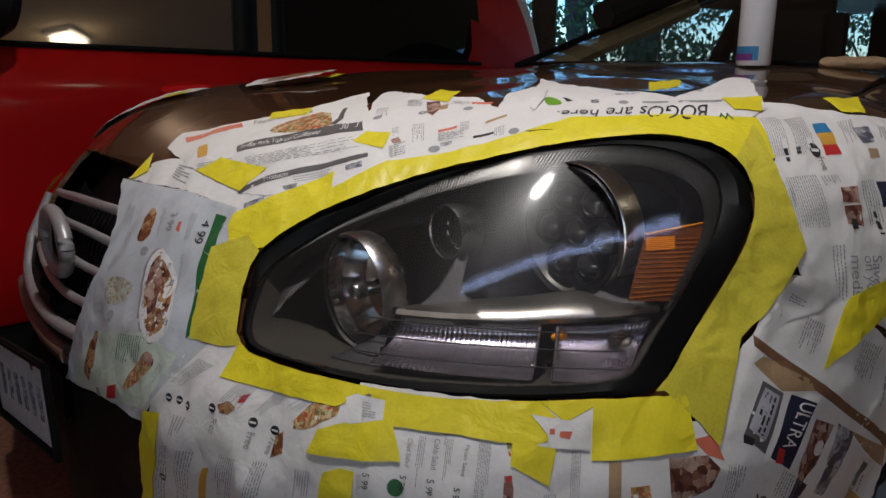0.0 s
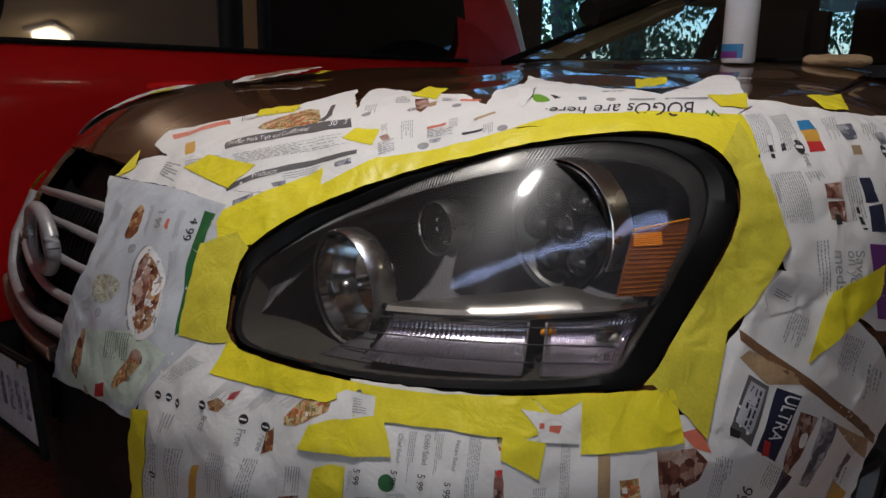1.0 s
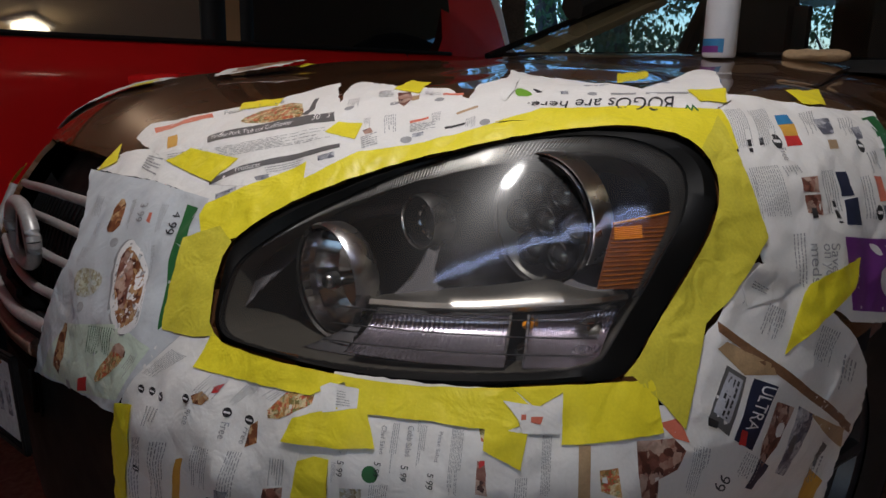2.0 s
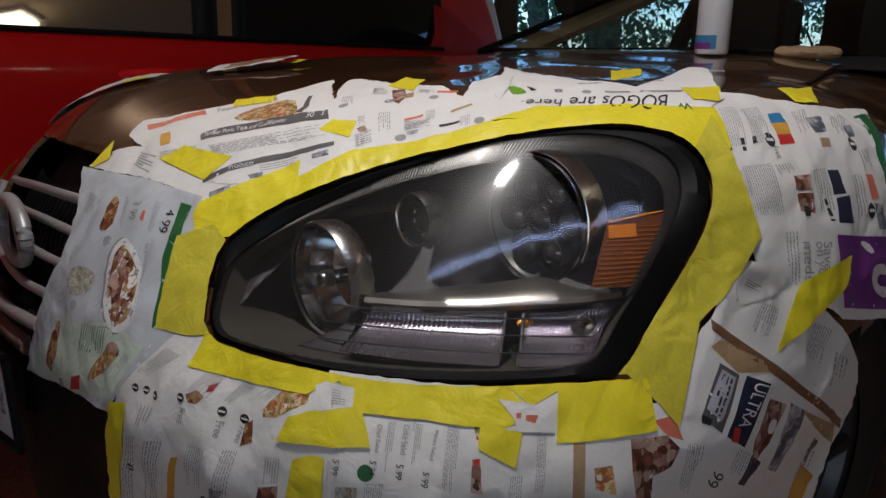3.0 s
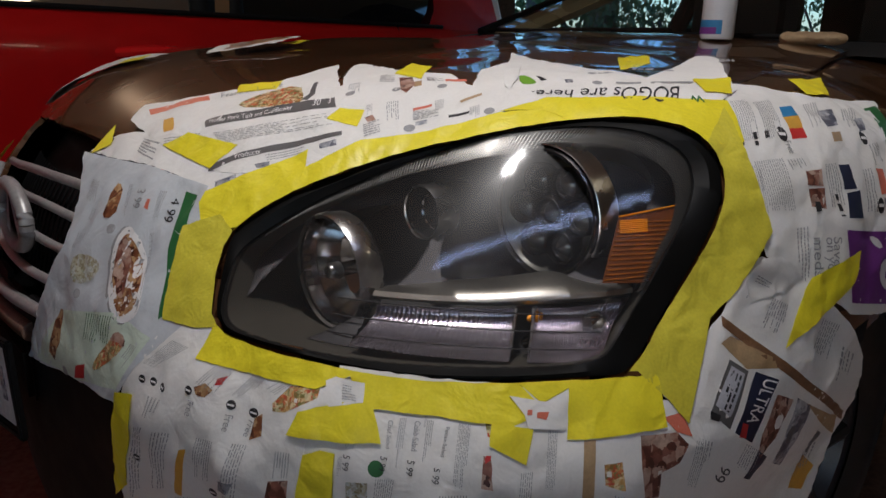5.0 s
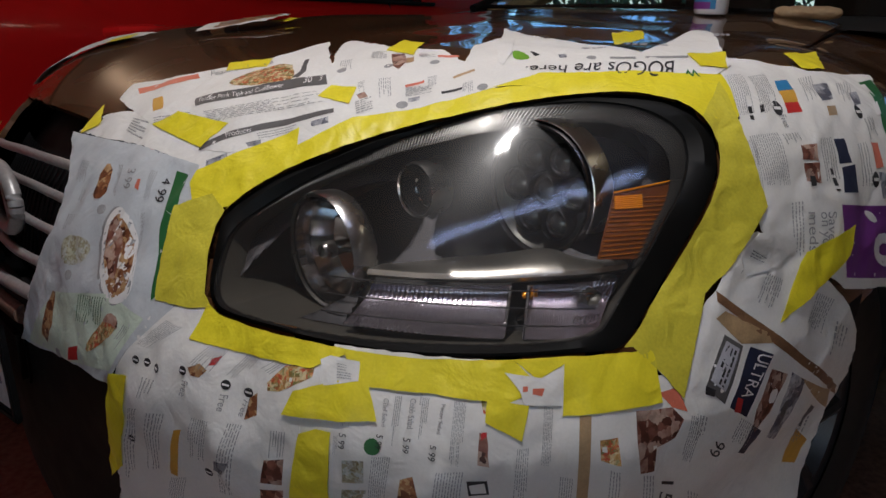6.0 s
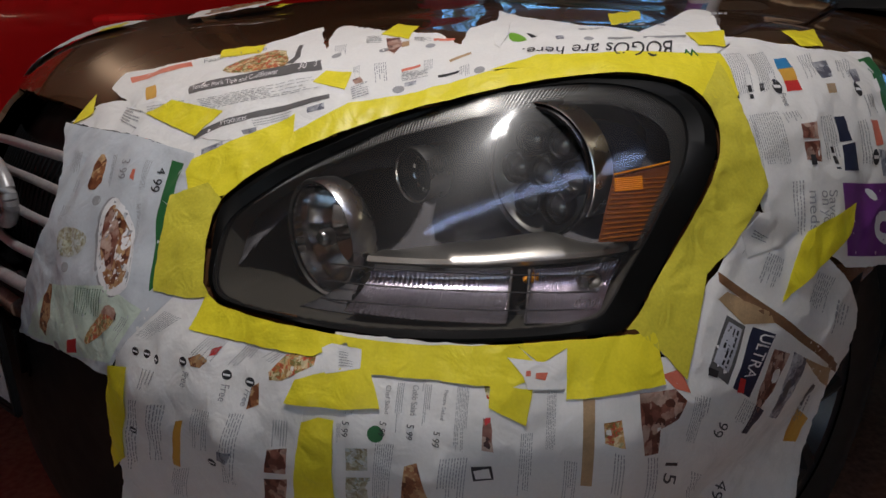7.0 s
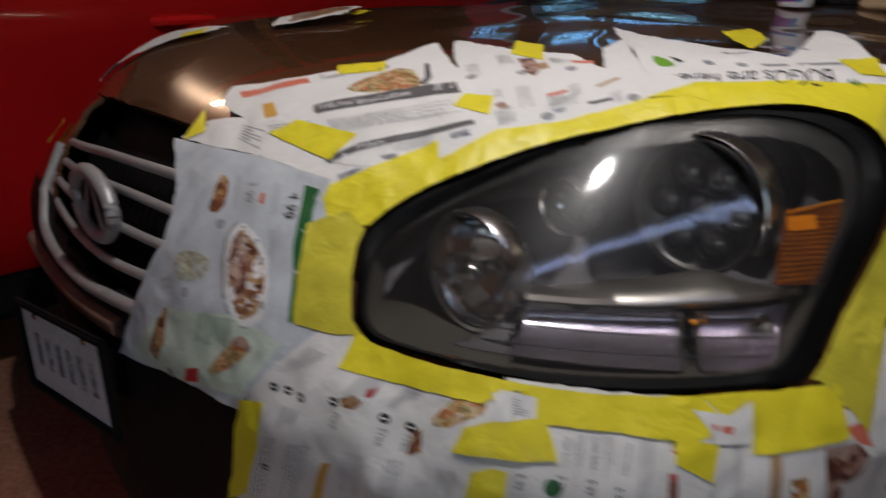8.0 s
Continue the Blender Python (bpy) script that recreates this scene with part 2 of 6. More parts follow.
# ---- the dark car's frame: a runs back from the badge, l towards its driver's side ----
ORIGIN, HEADING = Vector((-0.6548, 1.3295, 0)), radians(37)
AX = Vector((math.cos(HEADING), math.sin(HEADING), 0))
LX = Vector((math.sin(HEADING), -math.cos(HEADING), 0))
A0, Z0 = 1.35, 0.5
SHAPE = [1.368, 1.099, 0.599, 3.534, 4.171]
WIDE = [0.087, -0.032, -0.021, -0.004, -0.114, 0.045, 0.023, 0.012, -0.142, 0.053, 0.003, -0.006, -0.036, -0.027, -0.028, -0.003]
NEAR = [0.062, -0.018, -0.032, 0.027, -0.04, 0.092, 0.01, -0.057, 0.001, -0.01, 0.11, -0.012, -0.014, 0.065, -0.058, 0.027, 0.037, 0.001, 0.024, 0.005, 0.003, 0.013, 0.005, 0.027, 0.031]
CENTRES = [(a, b, 22, 14) for a in (0, 25, 50, 75) for b in (0, 17, 34, 51)] + [(a, b, 9, 6) for a in (24, 36, 48, 60, 72) for b in (5, 12, 19, 26, 33)]
CEN, WGT = np.radians(np.array(CENTRES, float)), np.array(WIDE + NEAR)


def reach(u, v):
    """How far the body's skin lies from the middle of the engine bay, towards plan angle u and elevation v (radians)."""
    ra, w, h, n, m = SHAPE
    u, v = np.asarray(u, float), np.asarray(v, float)
    dx, dy, dz = np.cos(v) * np.cos(u), np.cos(v) * np.sin(u), np.sin(v)
    plan = np.abs(dx / ra) ** n + np.abs(dy / w) ** n
    r = (plan ** (m / n) + np.abs(dz / h) ** m) ** (-1 / m)
    for s in (1, -1):
        g = np.exp(-(((s * u[..., None] - CEN[:, 0]) / CEN[:, 2]) ** 2 + ((v[..., None] - CEN[:, 1]) / CEN[:, 3]) ** 2) / 2)
        r = r + g @ WGT
    return r


def skin(u, v, off=0.0):
    """A point of the car's skin as (a, l, z), from degrees."""
    u, v = np.radians(u), np.radians(v)
    r = reach(u, v) + off
    return np.stack([A0 - r * np.cos(v) * np.cos(u), r * np.cos(v) * np.sin(u), Z0 + r * np.sin(v)], -1)


def in_car(q):
    return Vector((q[0], -q[1], q[2]))


def in_world(q):
    return ORIGIN + AX * float(q[0]) + LX * float(q[1]) + Vector((0, 0, float(q[2])))


def skin_z(a, l):
    """The skin's height over a place of the hood."""
    lo, hi = np.full(np.shape(a), 0.6), np.full(np.shape(a), 1.5)
    for _ in range(26):
        mid = (lo + hi) / 2
        x, z = A0 - a, mid - Z0
        f = np.sqrt(x * x + l * l + z * z) - reach(np.arctan2(l, x), np.arctan2(z, np.hypot(x, l)))
        lo, hi = np.where(f < 0, mid, lo), np.where(f < 0, hi, mid)
    return (lo + hi) / 2


# ---- building helpers ----
def link(name, bm, material, parent=None, label="", smooth=True):
    me = bpy.data.meshes.new(name)
    bm.to_mesh(me)
    bm.free()
    for m in material if isinstance(material, (list, tuple)) else [material]:
        me.materials.append(m)
    if smooth:
        me.polygons.foreach_set("use_smooth", [True] * len(me.polygons))
        me.set_sharp_from_angle(angle=radians(40))
    ob = new(name, me)
    if parent:
        ob.parent = parent
    if label:
        ob["label"] = label
    return ob


def part(name, bm, material, parent, label="", smooth=True):
    return link(name, bm, material, parent, label, smooth)


def box(bm, x, y, z, sx, sy, sz, bevel=0.0, m=None):
    r = bmesh.ops.create_cube(bm, size=1)
    bmesh.ops.scale(bm, vec=(sx, sy, sz), verts=r["verts"])
    if bevel:
        edges = list({e for v in r["verts"] for e in v.link_edges})
        r2 = bmesh.ops.bevel(bm, geom=edges, offset=bevel, segments=2, affect="EDGES")
        verts = list({v for f in r2["faces"] for v in f.verts} | {v for v in r["verts"] if v.is_valid})
    else:
        verts = r["verts"]
    bmesh.ops.transform(bm, matrix=Matrix.Translation((x, y, z)) @ (m or Matrix()), verts=verts)
    return bm


def boxed(*args, **kw):
    return box(bmesh.new(), *args, **kw)


def grid(points, closed=False):
    """A sheet of quads from rows of points."""
    bm = bmesh.new()
    rows = [[bm.verts.new(p) for p in row] for row in points]
    for r0, r1 in zip(rows, rows[1:]):
        n = len(r0)
        for i in range(n if closed else n - 1):
            j = (i + 1) % n
            bm.faces.new((r0[i], r0[j], r1[j], r1[i]))
    return bm


def outward(bm, centre):
    """Turns the faces of an open sheet away from a middle point."""
    bm.normal_update()
    c = Vector(centre)
    bmesh.ops.reverse_faces(bm, faces=[f for f in bm.faces if f.normal.dot(f.calc_center_median() - c) < 0])
    bm.normal_update()
    return bm


def lathe(profile, n=32, m=None):
    """Turns a profile of (radius, height) round z."""
    bm = grid([[(r * math.cos(2 * math.pi * i / n), r * math.sin(2 * math.pi * i / n), h) for i in range(n)] for r, h in profile], closed=True)
    bmesh.ops.recalc_face_normals(bm, faces=bm.faces)
    if m:
        bmesh.ops.transform(bm, matrix=m, verts=bm.verts)
    return bm


def tube(points, r, n=8, flat=1.0):
    """A round bar along points; r may change along it."""
    pts = [Vector(p) for p in points]
    rows = []
    for i, p in enumerate(pts):
        d = (pts[min(i + 1, len(pts) - 1)] - pts[max(i - 1, 0)]).normalized()
        s = d.cross(Vector((0, 0, 1)) if abs(d.z) < 0.95 else Vector((1, 0, 0))).normalized()
        t = s.cross(d)
        ri = r[i] if isinstance(r, (list, tuple)) else r
        rows.append([p + (s * math.cos(2 * math.pi * k / n) * flat + t * math.sin(2 * math.pi * k / n)) * ri for k in range(n)])
    bm = grid(rows, closed=True)
    for row in (0, -1):
        bm.verts.ensure_lookup_table()
        vs = bm.verts[:n] if row == 0 else bm.verts[-n:]
        bm.faces.new(list(vs)[::-1] if row == 0 else list(vs))
    bmesh.ops.recalc_face_normals(bm, faces=bm.faces)
    return bm


def inside(px, py, poly):
    hit = False
    for (x0, y0), (x1, y1) in zip(poly, poly[1:] + poly[:1]):
        if (y0 > py) != (y1 > py) and px < (x1 - x0) * (py - y0) / (y1 - y0) + x0:
            hit = not hit
    return hit


# ---- the place ----
def slab(name, x0, x1, y0, y1, z0, z1, material, label, category):
    bm = boxed((x0 + x1) / 2, (y0 + y1) / 2, (z0 + z1) / 2, x1 - x0, y1 - y0, z1 - z0)
    return tagged(link(name, bm, material, smooth=False), label, category, kind="structure")


ground_bm = bmesh.new()
bmesh.ops.create_grid(ground_bm, x_segments=60, y_segments=60, size=300)
for v in ground_bm.verts:
    v.co.z = -0.02
tagged(link("ground", ground_bm, M_GRASS), "dark grass and earth outside the carport", "ground", kind="structure")
slab("floor", -5, 6.5, -4, 7.5, -0.2, 0.0, M_FLOOR, "reddish brown stained concrete floor, damp in places", "floor")
slab("ceiling", -5, 6.5, -4, 7.5, CEIL, CEIL + 0.15, M_CEIL, "plain painted ceiling over the cars", "ceiling")
slab("wall_west", -5.15, -5, -4, 7.5, 0, CEIL, M_WALL, "tan plaster wall", "wall")
slab("wall_east", 6.5, 6.65, -4, 4.0, 0, CEIL, M_WALL, "tan plaster wall", "wall")
slab("wall_north", -5, 0.45, 7.5, 7.65, 0, CEIL, M_WALL, "tan plaster wall behind the red car", "wall")
# south wall is out of view; its opening is sized for cool sky fill
slab("wall_south", -5, -2.2, -4.15, -4, 0, CEIL, M_WALL, "tan plaster wall", "wall")
slab("wall_south_pier", 0.6, 6.5, -4.15, -4, 0, CEIL, M_WALL, "unseen tan plaster wall beside an opening added for sky light", "wall")
slab("wall_south_lintel", -2.2, 0.6, -4.15, -4, 2.1, CEIL, M_WALL, "unseen tan plaster over an opening added for sky light", "wall")


def lamp_fixture(x, y, sx, sy, drop=0.036):
    base = tagged(link("ceiling_lamp", boxed(x, y, CEIL - 0.02, sx + 0.08, sy + 0.08, 0.04, bevel=0.01), M_WHITE), "lit flush ceiling lamp with a frosted diffuser", "lamp", "ceiling lamps")
    part("diffuser", boxed(x, y, CEIL - 0.042 - drop / 2, sx, sy, drop, bevel=0.012), M_DIFF, base, "glowing frosted diffuser")


lamp_fixture(-0.10, 0.74, 0.055, 0.045)
lamp_fixture(-2.05, 3.95, 0.16, 0.10)
lamp_fixture(2.6, 0.8, 0.30, 0.17, 0.10)

# a cool glowing tube, added to give the lens its blue streak
streak_tube = tagged(new("streak_tube"), "cool glowing tube added under the ceiling for the lens's blue streak", "lamp", "ceiling lamps")
streak_tube.matrix_world = Matrix.Translation((0.47, 0.19, CEIL)) @ pose(0, 0, 0, 0, 0, -12)
part("housing", boxed(-0.2, 0, -0.02, 1.5, 0.10, 0.04, bevel=0.008), M_WHITE, streak_tube)
part("tube", tube([(-0.9, 0, -0.062), (-0.2, 0, -0.062), (0.5, 0, -0.062)], 0.02, 12), M_COOL, streak_tube, "glowing cool white tube")
for x in (-0.91, 0.51):
    part("socket", boxed(x, 0, -0.055, 0.03, 0.05, 0.05, bevel=0.006), M_WHITE, streak_tube)

# ---- the dark car ----
car = tagged(new("parked_suv"), "dark bronze SUV being masked for headlight work, parked on the concrete", "car")
car.matrix_world = Matrix(((AX.x, -LX.x, 0, ORIGIN.x), (AX.y, -LX.y, 0, ORIGIN.y), (0, 0, 1, 0), (0, 0, 0, 1)))

LAMP = [(23.4, 15.7), (23.9, 14.0), (24.4, 12.3), (24.8, 11.8), (25.4, 11.4), (26.1, 11.2), (30.3, 11.0), (33.2, 10.9), (35.1, 10.8), (37.9, 10.9), (40.3, 11.0), (43.4, 11.15), (44.7, 11.2), (45.8, 12.7), (46.3, 13.5), (47.5, 15.1), (48.6, 16.7), (49.2, 17.6), (49.8, 18.8), (50.2, 19.9), (50.2, 21.3), (49.9, 22.1), (49.3, 22.9), (48.7, 23.4), (48.0, 23.7), (46.2, 24.1), (43.6, 24.1), (41.8, 23.9), (39.2, 23.4), (36.8, 22.8), (35.0, 22.2), (32.6, 21.5), (30.4, 20.6), (28.6, 19.6), (26.5, 18.5), (24.9, 17.3)]
CLEAR = [(24.3, 15.0), (24.5, 13.9), (25.0, 12.6), (25.3, 12.1), (25.8, 11.7), (26.4, 11.5), (29.0, 11.25), (31.6, 11.15), (33.6, 11.1), (37.1, 11.2), (40.3, 11.35), (43.5, 11.7), (44.2, 12.7), (44.9, 13.8), (46.1, 15.5), (47.0, 17.0), (48.0, 18.4), (48.5, 19.6), (48.7, 20.5), (48.6, 21.5), (48.3, 22.0), (47.8, 22.5), (46.4, 23.2), (44.4, 23.55), (41.8, 23.5), (37.8, 22.9), (36.9, 22.7), (34.7, 21.9), (31.9, 20.7), (30.1, 19.6), (28.2, 18.5), (26.8, 17.5), (25.5, 16.3)]


def shut(a):
    """Half the hood's width at a."""
    return 0.83 - 0.24 * (a - 0.8)


def hood_z(a, l):
    """The hood's height: the skin, raised towards the windshield."""
    k = np.clip((np.asarray(a) - 0.9) / 0.75, 0, 1)
    return skin_z(a, l) + 0.032 * k * k * (3 - 2 * k) * np.clip(1.3 - 1.3 * np.abs(l), 0, 1)


def hood_edge(l):
    """Where the hood's leading edge lies."""
    a = np.linspace(0.0, 0.9, 200)
    return float(a[np.argmax(skin_z(a, np.full(200, l)) > 0.945)])


rows = []
for l in np.linspace(-1, 1, 61):
    a0 = hood_edge(abs(l) * 0.86)
    row = []
    for s in np.linspace(0, 1, 44):
        a = a0 + (1.74 - a0) * s ** 1.4
        ll = l * shut(a) * 0.995
        row.append((a, ll))
    aa, ll = np.array(row).T
    zz = hood_z(aa, ll)
    crease = 0.003 * np.exp(-((np.abs(ll) - 0.40 - 0.06 * aa) / 0.05) ** 2)
    rows.append([in_car(q) for q in zip(aa, ll, zz - 0.003 + crease)])
bm = outward(grid(rows), (A0, 0, 0))
holes = []
for f in bm.faces:
    c = f.calc_center_median()
    x, l, z = A0 - c.x, -c.y, c.z - Z0
    if inside(math.degrees(math.atan2(l, x)), math.degrees(math.atan2(z, math.hypot(x, l))), LAMP):
        holes.append(f)
bmesh.ops.delete(bm, geom=holes, context="FACES")
bmesh.ops.solidify(bm, geom=bm.faces[:], thickness=0.012)
part("hood", bm, M_PAINT, car, "glossy dark bronze hood with lamp and sky reflections")

GRILLE = [(-18, 17.5), (-10, 21), (10, 21), (17, 17.5), (16, 12), (12, 8.6), (0, 7.4), (-12, 8.6), (-16, 12)]


def shell_rows(us, v0):
    out = []
    for u in us:
        vs = np.linspace(v0, 60, 420)
        q = skin(np.full(420, u), vs)
        over = (q[:, 2] > 0.93) & (np.abs(q[:, 1]) < np.array([shut(max(a, 0.1)) for a in q[:, 0]]) + 0.004)
        top = vs[np.argmax(over)] if over.any() else 50
        out.append([(u, v) for v in np.linspace(v0, top, 64)])
    return out


uvrows = shell_rows(np.linspace(-138, 138, 300), -17)
flat = np.array(uvrows)
pts = skin(flat[..., 0], flat[..., 1], -0.004)
bm = grid([[in_car(q) for q in row] for row in pts])
bm.verts.index_update()
gone = []
for f in bm.faces:
    ids = [v.index for v in f.verts]
    u, v = flat.reshape(-1, 2)[ids].mean(0)
    a, l, z = pts.reshape(-1, 3)[ids].mean(0)
    if inside(u, v, LAMP) or inside(u, v, GRILLE) or (abs(l) > 0.6 and math.hypot(a - 1.04, z - 0.36) < 0.43):
        gone.append(f)
bmesh.ops.delete(bm, geom=gone, context="FACES")
outward(bm, (A0, 0, Z0))
bmesh.ops.solidify(bm, geom=bm.faces[:], thickness=0.01)
for f in bm.faces:
    c = f.calc_center_median()
    # black bumper; further back the same black paints shade on the fender sides
    f.material_index = 1 if c.z < 0.745 and c.x < 1.6 else 0
part("front_body", bm, [M_PAINT, M_BLACK], car, "dark bronze fenders, black lower bumper, fender sides blackened low down as shade")

# dark sheet that stands in for the shade behind grille and seams
rows = [[in_car(q) for q in skin(np.full(40, u), np.linspace(-14, 46, 40), -0.16)] for u in np.linspace(-130, 16, 50)]
part("engine_bay_shade", grid(rows), M_INTERIOR, car)


# ---- grille ----
grille = part("grille", grid([[in_car(q) for q in skin(np.full(10, u), np.linspace(6, 21, 10), -0.07)] for u in np.linspace(-19, 17, 20)]), M_BLACK, car, "worn chrome grille with horizontal bars")


def bar(name, ends, r, material, flat, off=-0.012):
    us = np.linspace(ends[0][0], ends[-1][0], 24)
    vs = np.interp(us, [e[0] for e in ends], [e[1] for e in ends])
    k = np.ones(5) / 5
    vs[2:-2] = np.convolve(vs, k, "valid")
    return part(name, tube([in_car(q) for q in skin(us, vs, off)], r, 10, flat), material, grille)


bar("bar", [(-16, 14.4), (-5.5, 15.7), (1.1, 16.1), (7.2, 16.3), (14, 16.2)], 0.0085, M_WORN, 0.9)
bar("bar", [(-15, 12.9), (-6.9, 13.6), (2.5, 14.2), (8.5, 14.2), (14, 14.1)], 0.008, M_WORN, 0.9)
bar("bar", [(-15, 11.3), (-6.3, 11.6), (3.2, 11.9), (8.8, 12.1), (14, 12.2)], 0.008, M_WORN, 0.9)
bar("bar", [(-13.6, 9.9), (-6.6, 9.2), (0.1, 9.2), (8.2, 9.9), (14, 10.6)], 0.0085, M_WORN, 0.9)
bar("lower_rim", [(-17.8, 13.8), (-16.8, 10.2), (-16, 7.8), (-10.5, 6.6), (-3.4, 6.6), (6.9, 7.8)], 0.011, M_WORN, 1.0, 0.0)
bar("bumper_lip", [(-20, 5.0), (-17, 4.6), (-10.2, 4.6), (-3.0, 4.9), (4.0, 5.6)], 0.017, M_SCUFF, 1.0, -0.004)
for k in range(26):
    u = -14 + k * 1.1
    part("mesh_rib", tube([in_car(q) for q in skin(np.full(6, u), np.linspace(8.5, 16, 6), -0.045)], 0.0022, 5), M_BLACK, grille)

# badge: an oval ring with a plain wedge in it
ring = []
bc = skin(-1.0, 12.75, 0.012)
for i in range(41):
    w = 2 * math.pi * i / 40
    ring.append(in_car((bc[0], bc[1] + 0.086 * math.cos(w), bc[2] + 0.053 * math.sin(w))))
badge = part("badge", tube(ring, 0.0125, 12), M_WORN, grille, "oval chrome badge")
bm = bmesh.new()
bm.faces.new([bm.verts.new(in_car((bc[0] + 0.004, bc[1] + 0.084 * math.cos(w), bc[2] + 0.051 * math.sin(w)))) for w in np.linspace(0, 2 * math.pi, 33)[:-1]])
bmesh.ops.solidify(bm, geom=bm.faces[:], thickness=0.004)
part("badge_back", bm, M_BLACK, badge)
bm = bmesh.new()
for s in (-1, 1):
    a, b2, c2, d = [bm.verts.new(in_car((bc[0] - 0.004, bc[1] + s * y, bc[2] + z))) for y, z in ((0.000, 0.046), (0.011, 0.042), (0.050, -0.030), (0.030, -0.042))]
    bm.faces.new((a, b2, c2, d) if s > 0 else (d, c2, b2, a))
bmesh.ops.solidify(bm, geom=bm.faces[:], thickness=0.006)
part("badge_wedge", bm, M_PLATE, badge, "bright silver wedge")

# ---- number plate and lower bumper ----
plate = part("number_plate", boxed(0, 0.155, -0.078, 0.004, 0.30, 0.148, bevel=0.0015), M_PLATE, car, "grey worn number plate in a black frame")
plate.matrix_basis = Matrix.Translation(in_car((-0.081, 0.150, 0.645))) @ pose(0, 0, 0, -4, 0, 8)
for y, z, sy, sz in ((0.155, 0.0, 0.325, 0.014), (0.155, -0.156, 0.325, 0.014), (-0.001, -0.078, 0.013, 0.17), (0.311, -0.078, 0.013, 0.17)):
    part("frame_rail", boxed(-0.004, y, z, 0.012, sy, sz, bevel=0.003), M_BLACK, plate)
for k in range(6):
    part("plate_bar", boxed(-0.0028, 0.055 + 0.04 * k, -0.078, 0.0016, 0.016, 0.06), M_PACK, plate)
for y in (0.065, 0.245):
    part("plate_screw", lathe([(0.0, 0.004), (0.006, 0.003), (0.007, 0.0)], 10, Matrix.Translation((-0.003, y, -0.014)) @ pose(0, 0, 0, 0, -90, 0)), M_CHROME, plate)
part("plate_bracket", boxed(-0.03, 0, 0.56, 0.05, 0.2, 0.10, bevel=0.01), M_BLACK, car)

# ---- wheels ----
for side in (1, -1):
    turn = Matrix.Translation(in_car((1.04, 0.82 * side, 0.36))) @ pose(0, 0, 0, 90 * side, 0, 0)
    tyre = lathe([(0.22, 0.11), (0.25, 0.125), (0.31, 0.13), (0.345, 0.115), (0.36, 0.08), (0.36, -0.08), (0.345, -0.11), (0.25, -0.12), (0.22, -0.11)], 40, turn)
    wheel = part("front_wheel", tyre, M_RUBBER, car, "black tyre on a dull alloy rim")
    rim = lathe([(0.0, 0.07), (0.05, 0.075), (0.06, 0.06), (0.19, 0.075), (0.205, 0.10), (0.225, 0.105), (0.222, -0.1)], 40, turn)
    part("rim", rim, M_DARK, wheel)
    for k in range(7):
        w = 2 * math.pi * k / 7
        part("spoke", tube([turn @ pose(0, 0, 0, 0, 0, math.degrees(w)) @ Vector((x, 0, 0.088)) for x in (0.04, 0.12, 0.20)], [0.02, 0.016, 0.02], 8), M_DARK, wheel)
    part("wheel_arch", lathe([(0.43, 0.10), (0.43, -0.30), (0.0, -0.30)], 40, turn), M_INTERIOR, car)

# ---- cabin ----
def prism(pts4, th):
    bm = bmesh.new()
    f = bm.faces.new([bm.verts.new(in_car(p)) for p in pts4])
    bmesh.ops.solidify(bm, geom=[f], thickness=th)
    bmesh.ops.recalc_face_normals(bm, faces=bm.faces)
    return bm


rows = []
for s in np.linspace(0, 1, 12):
    row = []
    for l in np.linspace(-0.84, 0.84, 25):
        b = 1 - (l / 0.84) ** 2
        row.append(in_car((1.86 - 0.16 * b + s * 0.86, l * (1 - 0.11 * s), 1.118 + 0.005 * b + s * 0.30 - 0.03 * s * s + 0.03 * s * b)))
    rows.append(row)
shield = part("windshield", grid(rows), M_WINDOW, car, "clear windshield showing the dark cabin")
shield.visible_shadow = False
for side in (1, -1):
    base, top = (1.86, 0.85 * side, 1.115), (2.72, 0.77 * side, 1.40)
    pil = [tuple(b + (t - b) * k for b, t in zip(base, top)) for k in np.linspace(0, 1, 8)]
    part("pillar", tube([in_car(q) for q in pil], 0.016, 8, 1.4), M_BLACK, car)
    part("pillar_trim", tube([in_car((a + 0.09, l * 0.95, z - 0.02)) for a, l, z in pil], 0.042, 8, 1.5), M_TRIM, car, "tan inner pillar trim")
    # door with window opening
    part("door", prism([(1.35, 0.985 * side, 0.45), (4.2, 0.985 * side, 0.45), (4.2, 0.93 * side, 1.09), (1.9, 0.93 * side, 1.09), (1.35, 0.95 * side, 1.0)], 0.04), M_PAINT, car)
    for a0, a1 in ((3.28, 3.36),):
        part("door_pillar", tube([in_car((a0, 0.90 * side, 1.08)), in_car((a1, 0.78 * side, 1.44))], 0.045, 8), M_INTERIOR, car)
    part("window_rail", tube([in_car((a, 0.90 * side, z)) for a, z in ((1.95, 1.10), (2.5, 1.11), (3.3, 1.12), (4.3, 1.13))], 0.03, 8), M_INTERIOR, car)
    rail = [(2.30, 1.225), (2.55, 1.30), (2.85, 1.345), (3.2, 1.355), (3.7, 1.345), (4.3, 1.28)]
    part("roof_rail", tube([in_car((a, 0.80 * side, z + 0.10)) for a, z in rail], 0.06, 8), M_INTERIOR, car)
rows = [[in_car((a, l, 1.46 + 0.03 * (1 - (l / 0.82) ** 2) - 0.05 * max(0, abs(a - 3.3) - 0.7))) for l in np.linspace(-0.82, 0.82, 12)] for a in np.linspace(2.68, 4.6, 12)]
bm = grid(rows)
bmesh.ops.solidify(bm, geom=bm.faces[:], thickness=0.03)
part("roof", bm, M_PAINT, car)
